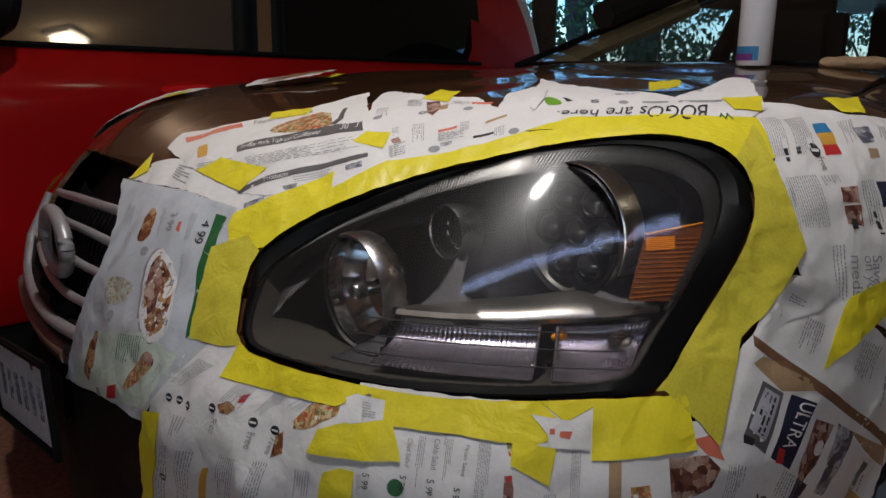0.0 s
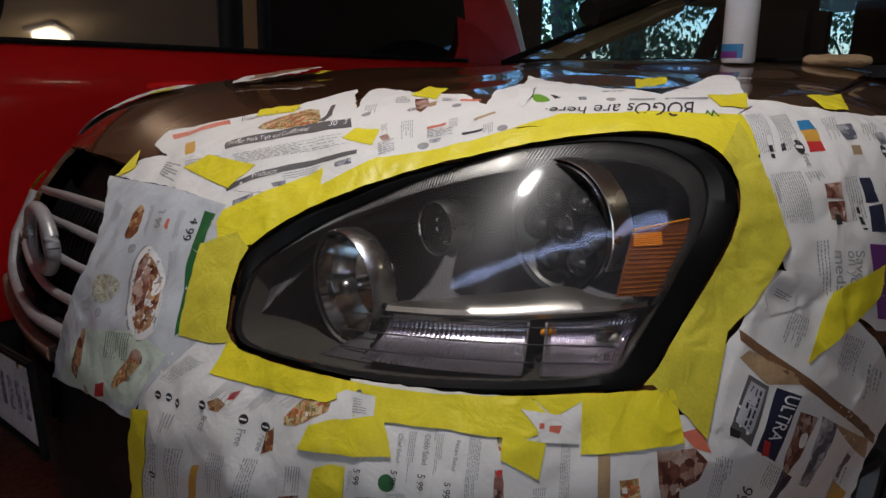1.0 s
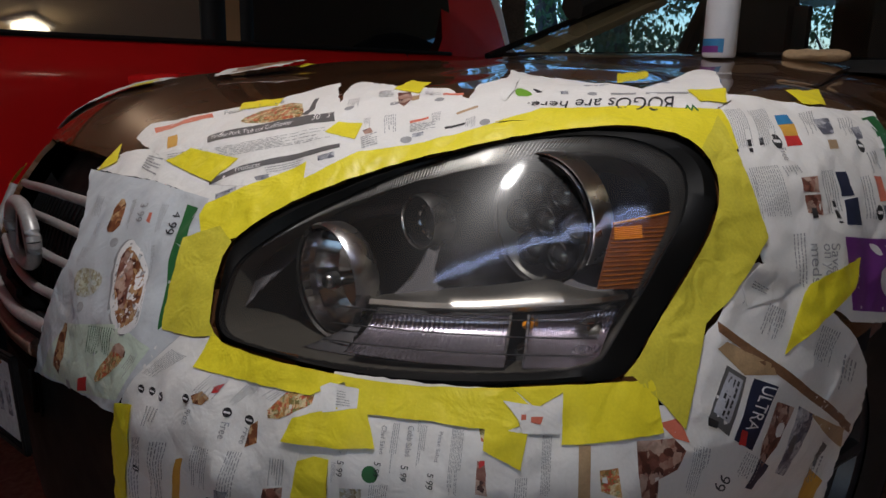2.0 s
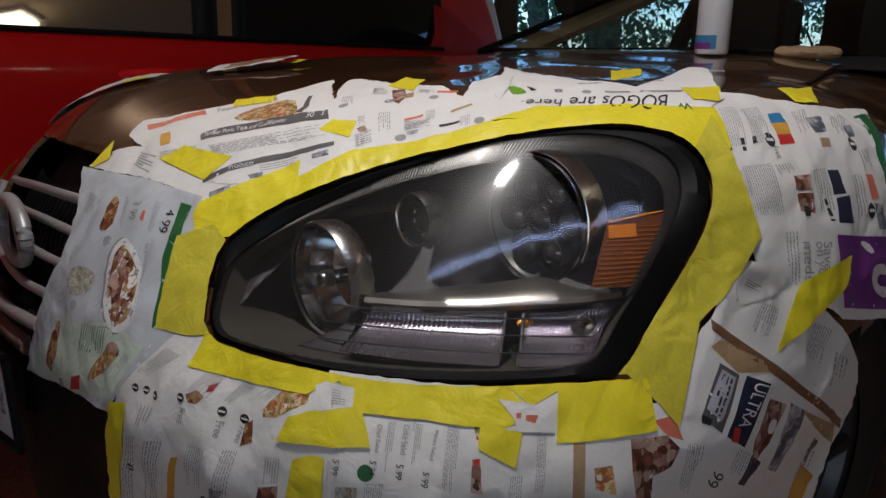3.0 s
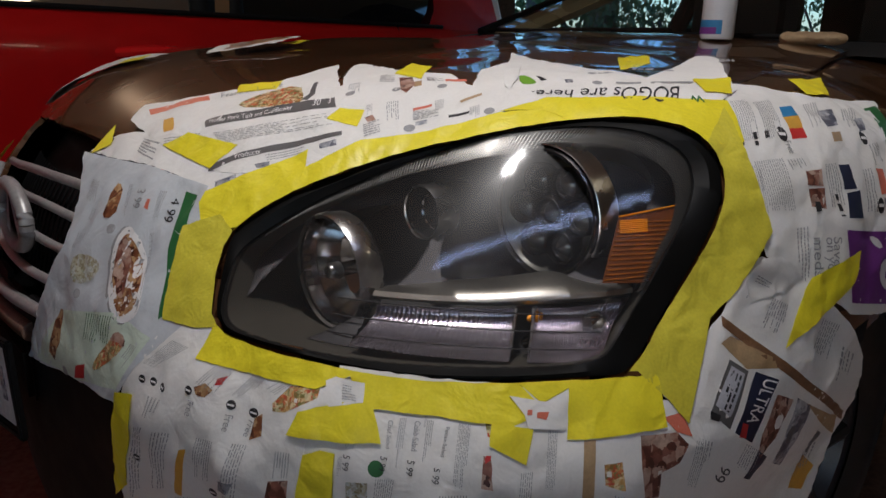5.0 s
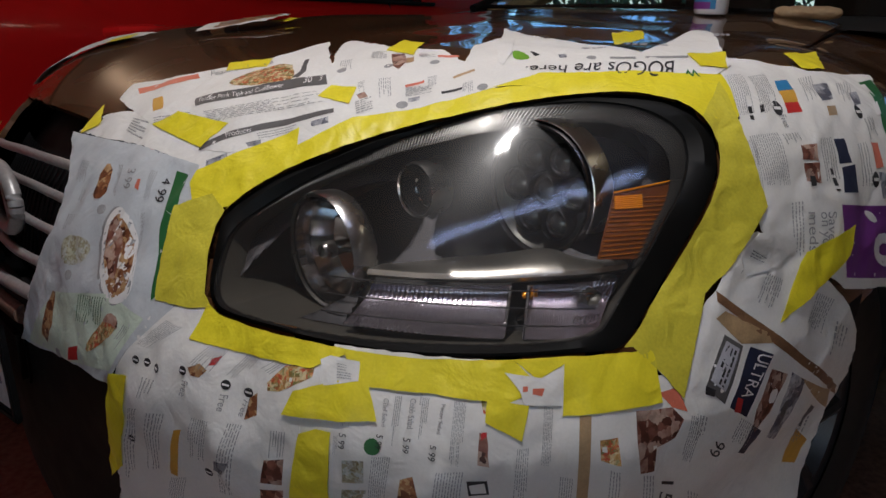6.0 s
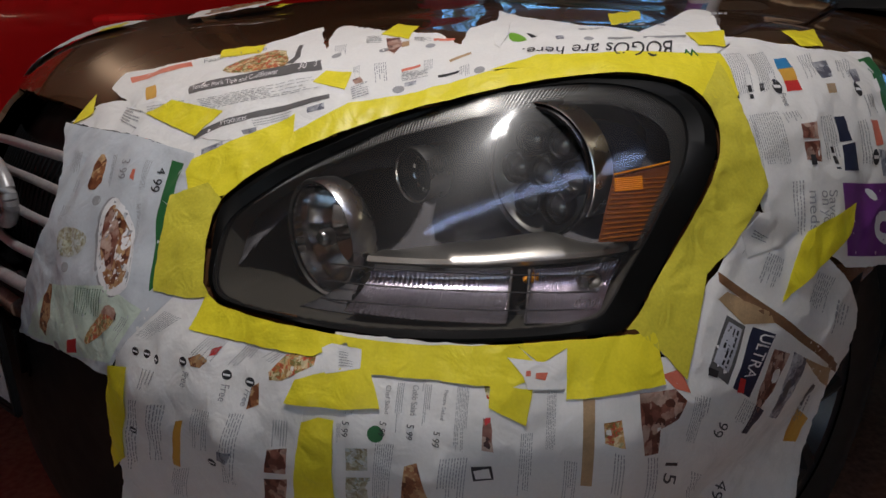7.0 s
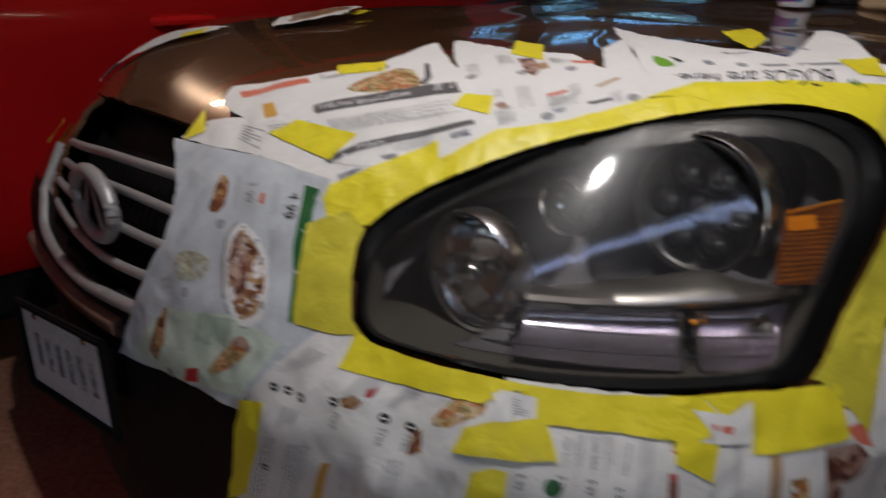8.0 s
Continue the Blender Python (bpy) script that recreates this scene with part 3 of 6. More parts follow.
bm = grid([[in_car((a, l, 1.085 + 0.03 * math.sin(math.pi * min(1, (a - 1.7) / 0.7)))) for l in np.linspace(-0.9, 0.9, 14)] for a in np.linspace(1.70, 2.5, 12)])
part("dashboard", bm, M_INTERIOR, car)
part("rear_body", boxed(3.0, 0, 0.62, 2.6, 1.8, 0.85, bevel=0.08), M_INTERIOR, car)
for l in (-0.38, 0.38):
    part("seat_back", boxed(3.05, -l, 1.12, 0.16, 0.5, 0.55, bevel=0.06), M_INTERIOR, car)
    part("head_rest", boxed(3.12, -l, 1.42, 0.10, 0.26, 0.14, bevel=0.04), M_INTERIOR, car)
part("tailgate", boxed(4.7, 0, 1.0, 0.06, 1.5, 1.0, bevel=0.02), M_INTERIOR, car)
for l0, l1 in ((0.55, -0.1), (-0.15, -0.68)):
    part("wiper", tube([in_car((1.76 - 0.05 * (1 - (l / 0.7) ** 2), l, 1.125)) for l in np.linspace(l0, l1, 8)], 0.008, 6), M_BLACK, car)

# ---- headlight ----
def loop(poly, off):
    q = skin(np.array([p[0] for p in poly]), np.array([p[1] for p in poly]), off)
    return [in_car(x) for x in q]


def smooth_poly(poly, n=3):
    """Rounds an outline by cutting its corners."""
    for _ in range(n):
        poly = [(p[0] * (1 - k) + q[0] * k, p[1] * (1 - k) + q[1] * k) for p, q in zip(poly, poly[1:] + poly[:1]) for k in (0.25, 0.75)]
    return poly


def shrink(poly, k, du=0.0, dv=0.0):
    cu, cv = sum(p[0] for p in poly) / len(poly), sum(p[1] for p in poly) / len(poly)
    return [(cu + du + (p[0] - cu) * k, cv + dv + (p[1] - cv) * k) for p in poly]


LAMP_S, CLEAR_S = smooth_poly(LAMP, 2), smooth_poly(CLEAR, 2)


def terms(u, v):
    x, y = (np.asarray(u) - 37) / 13, (np.asarray(v) - 17) / 6.5
    return np.stack([x ** i * y ** j for i in range(3) for j in range(3 - i)], -1)


# the lens is one even curve that follows the body's line
field = np.array([(a, c) for a in np.arange(23, 50, 0.5) for c in np.arange(11, 24.5, 0.5) if inside(a, c, CLEAR)])
LENS_CURVE = np.linalg.lstsq(terms(*field.T), reach(*np.radians(field.T)), rcond=None)[0]


def lens_skin(u, v, off=0.0):
    r = terms(u, v) @ LENS_CURVE + off
    u, v = np.radians(u), np.radians(v)
    return np.stack([A0 - r * np.cos(v) * np.cos(u), r * np.cos(v) * np.sin(u), Z0 + r * np.sin(v)], -1)


def lens_loop(poly, off):
    return [in_car(x) for x in lens_skin(np.array([p[0] for p in poly]), np.array([p[1] for p in poly]), off)]


def cap(poly, off, step=0.45, follow=skin):
    """A skin-following sheet that fills an outline."""
    bm = bmesh.new()
    f = bm.faces.new([bm.verts.new((u, v, 0)) for u, v in poly])
    bmesh.ops.triangulate(bm, faces=[f])
    for ax in (0, 1):
        lo, hi = min(p[ax] for p in poly), max(p[ax] for p in poly)
        for c in np.arange(math.ceil(lo / step) * step, hi, step):
            bmesh.ops.bisect_plane(bm, geom=bm.verts[:] + bm.edges[:] + bm.faces[:], plane_co=[(c, 0, 0), (0, c, 0)][ax], plane_no=[(1, 0, 0), (0, 1, 0)][ax])
    q = follow(np.array([v.co.x for v in bm.verts]), np.array([v.co.y for v in bm.verts]), off)
    for v, p in zip(bm.verts, q):
        v.co = in_car(p)
    bmesh.ops.recalc_face_normals(bm, faces=bm.faces)
    return bm


LIGHTS = [(0.200, 0.640, 0.838, 0.070), (0.318, 0.678, 0.905, 0.036), (0.425, 0.789, 0.909, 0.082)]  # a, l, z and radius
CHAMBER = [(32.0, 13.6), (36, 13.7), (40, 13.9), (43.2, 14.2), (44.8, 14.4), (44.2, 12.6), (43.3, 11.5), (40, 11.35), (36.6, 11.4), (31.6, 11.5)]


def seat(a, l, z):
    """Where a lamp sits: its bearings from the engine bay, and its depth behind the lens."""
    x, h = A0 - a, z - Z0
    u, v = math.degrees(math.atan2(l, x)), math.degrees(math.atan2(h, math.hypot(x, l)))
    return u, v, math.sqrt(x * x + l * l + h * h) - float(terms(u, v) @ LENS_CURVE)


SEATS = [seat(*q[:3]) for q in LIGHTS]
edge_pts = np.array(CLEAR_S)


def bezel_skin(u, v, off=0.0):
    """The moulded inner bezel: it meets each lamp at its own depth and rises to the lens at its border."""
    u, v = np.asarray(u, float), np.asarray(v, float)
    d2 = ((u[..., None] - edge_pts[:, 0]) ** 2 + (v[..., None] - edge_pts[:, 1]) ** 2).min(-1)
    wsum = 1.6 / (d2 + 0.05)
    depth = -0.05 * wsum
    for su, sv, sd in SEATS:
        w = 5.0 / ((u - su) ** 2 + (v - sv) ** 2 + 0.3)
        depth, wsum = depth + w * (sd - 0.012), wsum + w
    crease = 0.006 * np.exp(-((v - 12.7 - 0.05 * (u - 25)) / 0.22) ** 2) * np.clip((30.5 - u) / 2, 0, 1)
    sweep = 0.004 * np.exp(-((v - 19.2 - 0.22 * (u - 32)) / 0.3) ** 2) * np.clip((35 - u) / 2, 0, 1)
    return lens_skin(u, v, depth / wsum + crease + sweep + off)


bm = grid([lens_loop(CLEAR_S, q) for q in (-0.010, -0.06, -0.12, -0.17)], closed=True)
headlight = part("headlight", bm, M_SIDEWALL, car, "headlight with a clear lens in a dark bezel")
part("back_plate", cap(CLEAR_S, -0.17, 0.8, lens_skin), M_INNER, headlight)
bm = cap(shrink(CLEAR_S, 0.992), 0.0, 0.25, bezel_skin)


def from_lamp(co, q):
    return math.hypot(-co.y - q[1], co.z - q[2])


gone = []
for f in bm.faces:
    c = f.calc_center_median()
    x, l, z = A0 - c.x, -c.y, c.z - Z0
    u, v = math.degrees(math.atan2(l, x)), math.degrees(math.atan2(z, math.hypot(x, l)))
    if any(all(from_lamp(w.co, q) < q[3] * 1.02 for w in f.verts) for q in LIGHTS) or inside(u, v, CHAMBER):
        gone.append(f)
bmesh.ops.delete(bm, geom=gone, context="FACES")
for w in bm.verts:  # round openings for the lamps
    for q in LIGHTS:
        d = from_lamp(w.co, q)
        if d < q[3] * 1.02:
            k = q[3] * 1.02 / d
            w.co.y, w.co.z = -q[1] + (w.co.y + q[1]) * k, q[2] + (w.co.z - q[2]) * k
part("bezel", bm, M_BEZEL, headlight, "dark satin moulded bezel")
lens = part("lens", cap(CLEAR_S, -0.004, 0.45, lens_skin), M_LENS, headlight, "sanded clear plastic lens")
lens.visible_shadow = False


def even(poly, n):
    """The outline again, in n even steps."""
    p = np.array(poly + poly[:1])
    d = np.r_[0, np.cumsum(np.hypot(*np.diff(p, axis=0).T))]
    t = np.linspace(0, d[-1], n + 1)[:-1]
    return list(zip(np.interp(t, d, p[:, 0]), np.interp(t, d, p[:, 1])))


rim_out, rim_in = even(LAMP_S, 160), even(CLEAR_S, 160)
rim_mid = [((p[0] + q[0]) / 2, (p[1] + q[1]) / 2) for p, q in zip(rim_out, rim_in)]
bm = grid([loop(rim_out, -0.018), loop(rim_out, -0.001), loop(rim_mid, 0.002), lens_loop(rim_in, -0.002), lens_loop(rim_in, -0.014)], closed=True)
part("gasket", bm, M_GASKET, headlight, "thick black rubber surround")

FACE = pose(0, 0, 0, 0, -90, 0)  # turns z to the car's front


def spot(a, l, z):
    return Matrix.Translation(in_car((a, l, z))) @ FACE


def lamp_bowl(name, at, r, depth, material, ringm, label):
    m = spot(*at)
    bowl = part(name, lathe([(r * 0.98, 0.0), (r * 0.93, -depth * 0.25), (r * 0.75, -depth * 0.65), (r * 0.35, -depth * 0.95), (0.0, -depth)], 48, m), material, headlight, label)
    part("ring", lathe([(r * 0.97, 0.004), (r * 1.03, 0.006), (r * 1.07, 0.0), (r * 1.05, -0.024), (r * 1.0, -0.03)], 48, m), ringm, bowl)
    return bowl, m


bowl, m = lamp_bowl("high_beam", LIGHTS[0][:3], 0.070, 0.07, M_BOWL, M_COWL, "chrome reflector bowl with a faceted rim")
for k in range(40):
    w = 2 * math.pi * k / 40
    part("facet", boxed(0, 0, 0, 0.0025, 0.008, 0.012, bevel=0.001, m=m @ pose(0, 0, 0, 0, 0, math.degrees(w)) @ pose(0.066, 0, -0.004)), M_CHROME, bowl)
for k in range(14):  # moulded flats in the bowl's floor
    w = math.degrees(2 * math.pi * k / 14)
    part("reflector_flat", boxed(0, 0, 0, 0.004, 0.024, 0.030, bevel=0.0015, m=m @ pose(0, 0, 0, 0, 0, w) @ pose(0.0545, 0, -0.031, 0, 25, 0)), M_CHROME, bowl)
part("bulb", lathe([(0.0, 0.0), (0.006, -0.002), (0.009, -0.01), (0.009, -0.04), (0.012, -0.06)], 20, m), M_BULB, bowl)
part("bulb_shield", lathe([(0.0, 0.006), (0.008, 0.005), (0.011, 0.0), (0.011, -0.012)], 20, m), M_COWL, bowl)
bowl, m = lamp_bowl("side_lamp", LIGHTS[1][:3], 0.034, 0.05, M_DARK, M_COWL, "small round lamp with a satin ring")
for k in range(10):
    w = 2 * math.pi * k / 10
    part("facet", boxed(0, 0, 0, 0.006, 0.010, 0.012, bevel=0.002, m=m @ pose(0, 0, 0, 0, 0, math.degrees(w)) @ pose(0.022, 0, -0.018)), M_CHROME, bowl)
bowl, m = lamp_bowl("projector", LIGHTS[2][:3], 0.080, 0.035, M_HOLDER, M_RIM, "round low beam projector with seven dark lenses")
for k in range(7):
    w = math.pi * (2 * k + 1) / 6
    x, y = (0.046 * math.cos(w), 0.046 * math.sin(w)) if k < 6 else (0, 0)
    cup = part("lens_cup", lathe([(0.0215, -0.026), (0.0225, -0.006), (0.021, -0.003), (0.0195, -0.010)], 28, m @ pose(x, y, 0)), M_RIM, bowl)
    part("cup_lens", lathe([(0.0, 0.001), (0.008, -0.001), (0.015, -0.006), (0.0198, -0.013)], 28, m @ pose(x, y, 0)), M_DOME, cup)
# the satin cowl that sweeps over the projector
rows = []
for k in range(30):
    w = radians(-115 + 150 * k / 29)
    rows.append([m @ Vector((0.0885 * math.cos(w) * s, 0.0885 * math.sin(w) * s, h)) for s, h in ((0.99, 0.004), (1.005, 0.003), (1.02, -0.008), (1.02, -0.030))])
part("cowl", grid(rows), M_COWL, headlight, "satin silver cowl round the projector")

# the silver ledge, swept along the lower lamp
LEDGE = [(32.2, 13.9), (34.9, 13.95), (37.9, 14.1), (41.0, 14.4), (43.3, 14.6), (45.2, 14.9)]
LEDGE_TOP = [(32.2, 14.0), (34.7, 14.5), (37.9, 14.9), (41.0, 15.5), (43.2, 15.0), (45.0, 15.1)]
LEDGE_LOW = [(32.4, 13.5), (35.0, 13.55), (38.0, 13.65), (41.0, 13.9), (43.5, 14.2), (45.2, 14.6)]


def fine(poly, n):
    t = np.linspace(0, len(poly) - 1, n)
    i = np.arange(len(poly))
    u, v = np.interp(t, i, [p[0] for p in poly]), np.interp(t, i, [p[1] for p in poly])
    k = np.array([1, 2, 3, 2, 1]) / 9
    for w in (u, v):
        w[2:-2] = np.convolve(w, k, "valid")
    return list(zip(u, v))


sections = []
for (a, b2, c2) in zip(fine(LEDGE_TOP, 40), fine(LEDGE, 40), fine(LEDGE_LOW, 40)):
    pts = [lens_skin(*a, -0.075), lens_skin(*[(x + y) / 2 for x, y in zip(a, b2)], -0.040), lens_skin(*b2, -0.030), lens_skin(*[b2[0], b2[1] - 0.25], -0.031), lens_skin(*c2, -0.040), lens_skin(*c2, -0.085)]
    sections.append([in_car(q) for q in pts])
part("ledge", grid(sections), M_SATIN, headlight, "bright satin silver ledge")
# ribbed reflector under it
TOPR = fine([(32.4, 13.2), (35.6, 13.4), (39, 13.6), (42, 13.8), (44.9, 14.2)], 330)
LOWR = fine([(31.9, 11.55), (35.5, 11.45), (38.9, 11.45), (42, 11.5), (43.5, 11.6)], 330)
for name, k0, k1, deep in (("ribbed_reflector", 0, 176, 0.020), ("corner_reflector", 196, 330, 0.016)):
    rows = []
    for k in range(k0, k1):
        a, b2 = TOPR[k], LOWR[k]
        wave = 0.0030 * math.sin(k * 2 * math.pi / 6)
        rows.append([in_car(lens_skin(a[0] + (b2[0] - a[0]) * q, a[1] + (b2[1] - a[1]) * q, -0.040 + 0.022 * q + wave - deep * math.sin(math.pi * q ** 0.8))) for q in np.linspace(0, 1, 15)])
    part(name, grid(rows), M_RIBBED, headlight, "fluted chrome reflector")
rows = []
for k in range(172, 200):
    a, b2 = TOPR[k], LOWR[k]
    rows.append([in_car(lens_skin(a[0] + (b2[0] - a[0]) * q, a[1] + (b2[1] - a[1]) * q, -0.075)) for q in np.linspace(-0.05, 1.05, 5)])
part("chamber_recess", grid(rows), M_INNER, headlight)
for k in (174, 198):
    a, b2 = TOPR[k], LOWR[k]
    part("partition", tube([in_car(lens_skin(a[0] + (b2[0] - a[0]) * q, a[1] + (b2[1] - a[1]) * q, -0.036)) for q in np.linspace(0, 1, 6)], 0.0022, 6), M_RIM, headlight)
for u0, v0, r, mm in ((40.2, 13.2, 0.006, M_AMBERHI), (40.1, 12.1, 0.010, M_BULB), (43.0, 13.0, 0.016, M_CHROME)):
    c0 = lens_skin(u0, v0, -0.048)
    part("corner_bulb", lathe([(0.0, 0.01), (r * 0.7, 0.006), (r, -0.006), (r * 0.8, -0.02), (r * 0.5, -0.03)], 20, spot(*c0)), mm, headlight)
for dv in (0.0, 0.75, 1.5):
    part("chamber_rib", tube([in_car(q) for q in skin(np.linspace(30.5, 43.5, 16), np.linspace(11.9, 12.0, 16) + dv, -0.028)], 0.0009, 5), M_BEZEL, headlight)
# amber side reflector
bm = cap([(44.4, 18.4), (46.1, 18.8), (47.8, 19.2), (47.8, 18.6), (47.4, 17.0), (46.6, 15.9), (45.8, 15.2), (43.5, 15.1), (43.9, 16.6)], -0.012, 0.5, lens_skin)
amber = part("amber_reflector", bm, M_AMBER, headlight, "dull amber side reflector")
for k in range(7):
    v0 = 17.62 + k * 0.1
    part("prism", tube([in_car(q) for q in lens_skin(np.linspace(44.45, 45.95, 6), np.linspace(v0, v0 + 0.16, 6), -0.0105)], 0.0012, 5), M_AMBERHI, amber)
for k in range(13):  # moulded ribs across the amber
    v0 = 15.25 + k * 0.24
    left, right = np.interp(v0, [15.1, 16.6, 18.4], [43.5, 43.9, 44.4]) + 0.1, np.interp(v0, [15.2, 15.9, 17.0, 18.6], [45.7, 46.5, 47.3, 47.7]) - 0.1
    part("amber_rib", tube([in_car(q) for q in lens_skin(np.linspace(left, right, 6), np.linspace(v0, v0 + 0.25, 6), -0.0115)], 0.0011, 5), M_AMBERMID, amber)
part("prism_edge", tube([in_car(q) for q in lens_skin(np.linspace(44.4, 47.8, 8), np.linspace(18.45, 19.25, 8), -0.0105)], 0.0013, 5), M_AMBERHI, amber)
# fluting along the lens's upper edge
i0 = min(range(len(CLEAR_S)), key=lambda i: abs(CLEAR_S[i][0] - 24.3) + abs(CLEAR_S[i][1] - 15.2))
path = (CLEAR_S + CLEAR_S)[i0 + len(CLEAR_S):i0 + int(len(CLEAR_S) * 0.38):-1]
seg = fine(path, 300)
bm = bmesh.new()
for k, (u, v) in enumerate(seg[9:285]):
    w = 0.35 + 0.75 * math.sin(math.pi * k / 276)
    tx, ty = (38.0 - u), (15.5 - v)
    q = math.hypot(tx, ty)
    tx, ty = tx / q, ty / q
    a, b2 = (u + tx * 0.10, v + ty * 0.10), (u + tx * w * 0.8 - 0.5 * w, v + ty * w * 1.2 - 0.15)
    p0, p1 = lens_skin(*a, -0.0075), lens_skin(*b2, -0.0085)
    t = tube([in_car(p0), in_car((p0 + p1) / 2 + (0.0, 0, 0.0)), in_car(p1)], [0.0006, 0.0011, 0.0004], 5)
    me = bpy.data.meshes.new("tmp")
    t.to_mesh(me)
    t.free()
    bm.from_mesh(me)
    bpy.data.meshes.remove(me)
tagged(part("lens_fluting", bm, M_FLUTE, headlight, "fine fluting moulded along the lens edge"), kind="stuff")


# ---- paper and tape, laid on the car ----
# creases that run through the paper: middle, lean, width, length, height
FOLDS = [(12.4, 14.5, 0.1, 0.7, 3.0, 0.006), (20.3, 15.5, 0.25, 0.6, 3.2, 0.006), (16.5, 12.5, 0.15, 0.9, 4.5, 0.007), (9.0, 11, 0.5, 0.8, 4.0, 0.005), (27.5, 5.0, -0.3, 0.9, 2.6, 0.010), (36.8, 5.2, 0.35, 1.0, 2.4, 0.010), (44.5, 6.0, -0.4, 0.8, 2.6, 0.008),
         (50.5, 14.5, 0.6, 0.9, 2.5, 0.006), (57.0, 20.0, 0.2, 1.2, 5.0, 0.004), (58.0, 9.0, 0.8, 0.9, 3.0, 0.006), (30.0, 26.5, 1.2, 0.8, 2.0, 0.003), (18.0, 23.0, 1.0, 0.9, 3.0, 0.003), (23.0, 7.5, 0.2, 0.9, 2.6, 0.006)]


def lumps(u, v):
    """Shared soft unevenness of all that lies on the car."""
    h = 0.0
    for fu, fv, lean, su, sv, amount in FOLDS:
        du, dv = u - fu - lean * (v - fv), v - fv
        h += amount * math.exp(-abs(du) / su - (dv / sv) ** 2)
    return h + 0.0045 + 0.0055 * noise.noise((u * 0.30, v * 0.34, 3.1)) + 0.0030 * noise.noise((u * 0.85, v * 0.8, 7.7)) + 0.0012 * noise.noise((u * 2.1, v * 1.9, 1.7))


class Sheet:
    """A thin sheet on the car's skin. Outline corners in degrees, with an optional lift off the skin."""

    def __init__(self, outline, layer, seed, rough, lifts=(), crush=0.0003):
        self.outline, self.off, self.seed, self.lifts, self.crush = outline, 0.0035 + 0.0004 * layer, seed, lifts, crush
        self.poly = self.torn(rough)

    def torn(self, rough):
        rng = random.Random(self.seed)
        out = []
        for p, q in zip(self.outline, self.outline[1:] + self.outline[:1]):
            n = max(1, int(math.hypot(q[0] - p[0], q[1] - p[1]) / 0.35))
            nx, ny = -(q[1] - p[1]), q[0] - p[0]
            d = math.hypot(nx, ny) or 1
            for k in range(n):
                s = rough * (noise.noise((p[0] + k * 0.9, p[1] * 1.7, self.seed)) + 0.5 * rng.uniform(-1, 1)) if k else 0
                out.append((p[0] + (q[0] - p[0]) * k / n + nx / d * s, p[1] + (q[1] - p[1]) * k / n + ny / d * s))
        return out

    def rise(self, u, v):
        h = self.off + lumps(u, v) + self.crush * noise.noise((u * 1.3, v * 1.5, self.seed * 3.3)) + self.crush * 0.6 * noise.noise((u * 3.3, v * 3.1, self.seed * 1.3))
        for lu, lv, su, sv, lift in self.lifts:
            h += lift * math.exp(-((u - lu) / su) ** 2 - ((v - lv) / sv) ** 2)
        return h

    def place(self, u, v, extra=0.0):
        return in_world(skin(u, v, self.rise(u, v) + extra))


def drape(sheet, poly, step, extra, thick):
    bm = bmesh.new()
    f = bm.faces.new([bm.verts.new((u, v, 0)) for u, v in poly])
    bmesh.ops.triangulate(bm, faces=[f])
    for ax in (0, 1):
        lo, hi = min(p[ax] for p in poly), max(p[ax] for p in poly)
        for c in np.arange(math.ceil(lo / step) * step, hi, step):
            bmesh.ops.bisect_plane(bm, geom=bm.verts[:] + bm.edges[:] + bm.faces[:], plane_co=[(c, 0, 0), (0, c, 0)][ax], plane_no=[(1, 0, 0), (0, 1, 0)][ax])
    q = skin(np.array([v.co.x for v in bm.verts]), np.array([v.co.y for v in bm.verts]), np.array([sheet.rise(v.co.x, v.co.y) + extra for v in bm.verts]))
    for v, p in zip(bm.verts, q):
        v.co = in_world(p)
    outward(bm, in_world((A0, 0, Z0)))
    if thick:
        bmesh.ops.solidify(bm, geom=bm.faces[:], thickness=thick)
    return bm


def paper(name, outline, layer, seed, label, rough=0.10, lifts=(), material=None, step=0.4):
    sh = Sheet(outline, layer, seed, rough, lifts)
    sh.ob = tagged(link(name, drape(sh, sh.poly, step, 0, 0.0003), material or M_PAPER), label, "newspaper", "newspaper sheets masking the car")
    return sh


def tape(outline, layer, seed, label="strip of yellow masking tape stuck over newspaper", lifts=(), rough=0.03, crush=0.0002, material=None):
    sh = Sheet(outline, layer, seed, rough, lifts, crush)
    tagged(link("tape_strip", drape(sh, sh.poly, 0.3, 0, 0.0003), material or M_TAPE), label, "tape", "strips of masking tape")
    return sh


PEAK = [(56.5, 34, 5.5, 5.0, 0.028)]  # where the advert page stands off the hood
nose = paper("newspaper_sheet", [(6.1, 18.6), (7.4, 20.1), (11, 20.9), (19.9, 19.4), (22.8, 19.3), (26.9, 20), (24.8, 17.6), (20.9, 17.7), (14.6, 18.6)], 0, 11, "small torn newspaper piece on the hood's nose")
flyer = paper("flyer_page", [(5.6, 18.5), (14.6, 18.6), (20.7, 18), (22.6, 14.9), (23.2, 11.3), (20.5, 8.6), (18.7, 6.2), (13.6, 5.8), (4.5, 4.2), (6.7, 7.5), (9.8, 12.6), (9.1, 15.5)], 2, 12, "grocery flyer page with food photos over the grille", 0.02, material=M_FLYER)
top_left = paper("newspaper_sheet", [(6.8, 21.4), (5.3, 22.9), (11.7, 24.4), (17.4, 26.8), (18.1, 30.7), (25.6, 25.3), (29.3, 21.8), (26.6, 19.8), (22.2, 18.9), (20.3, 18.9), (11.1, 20.6)], 2, 13, "recipe page with grey headline bands on the hood", 0.06)
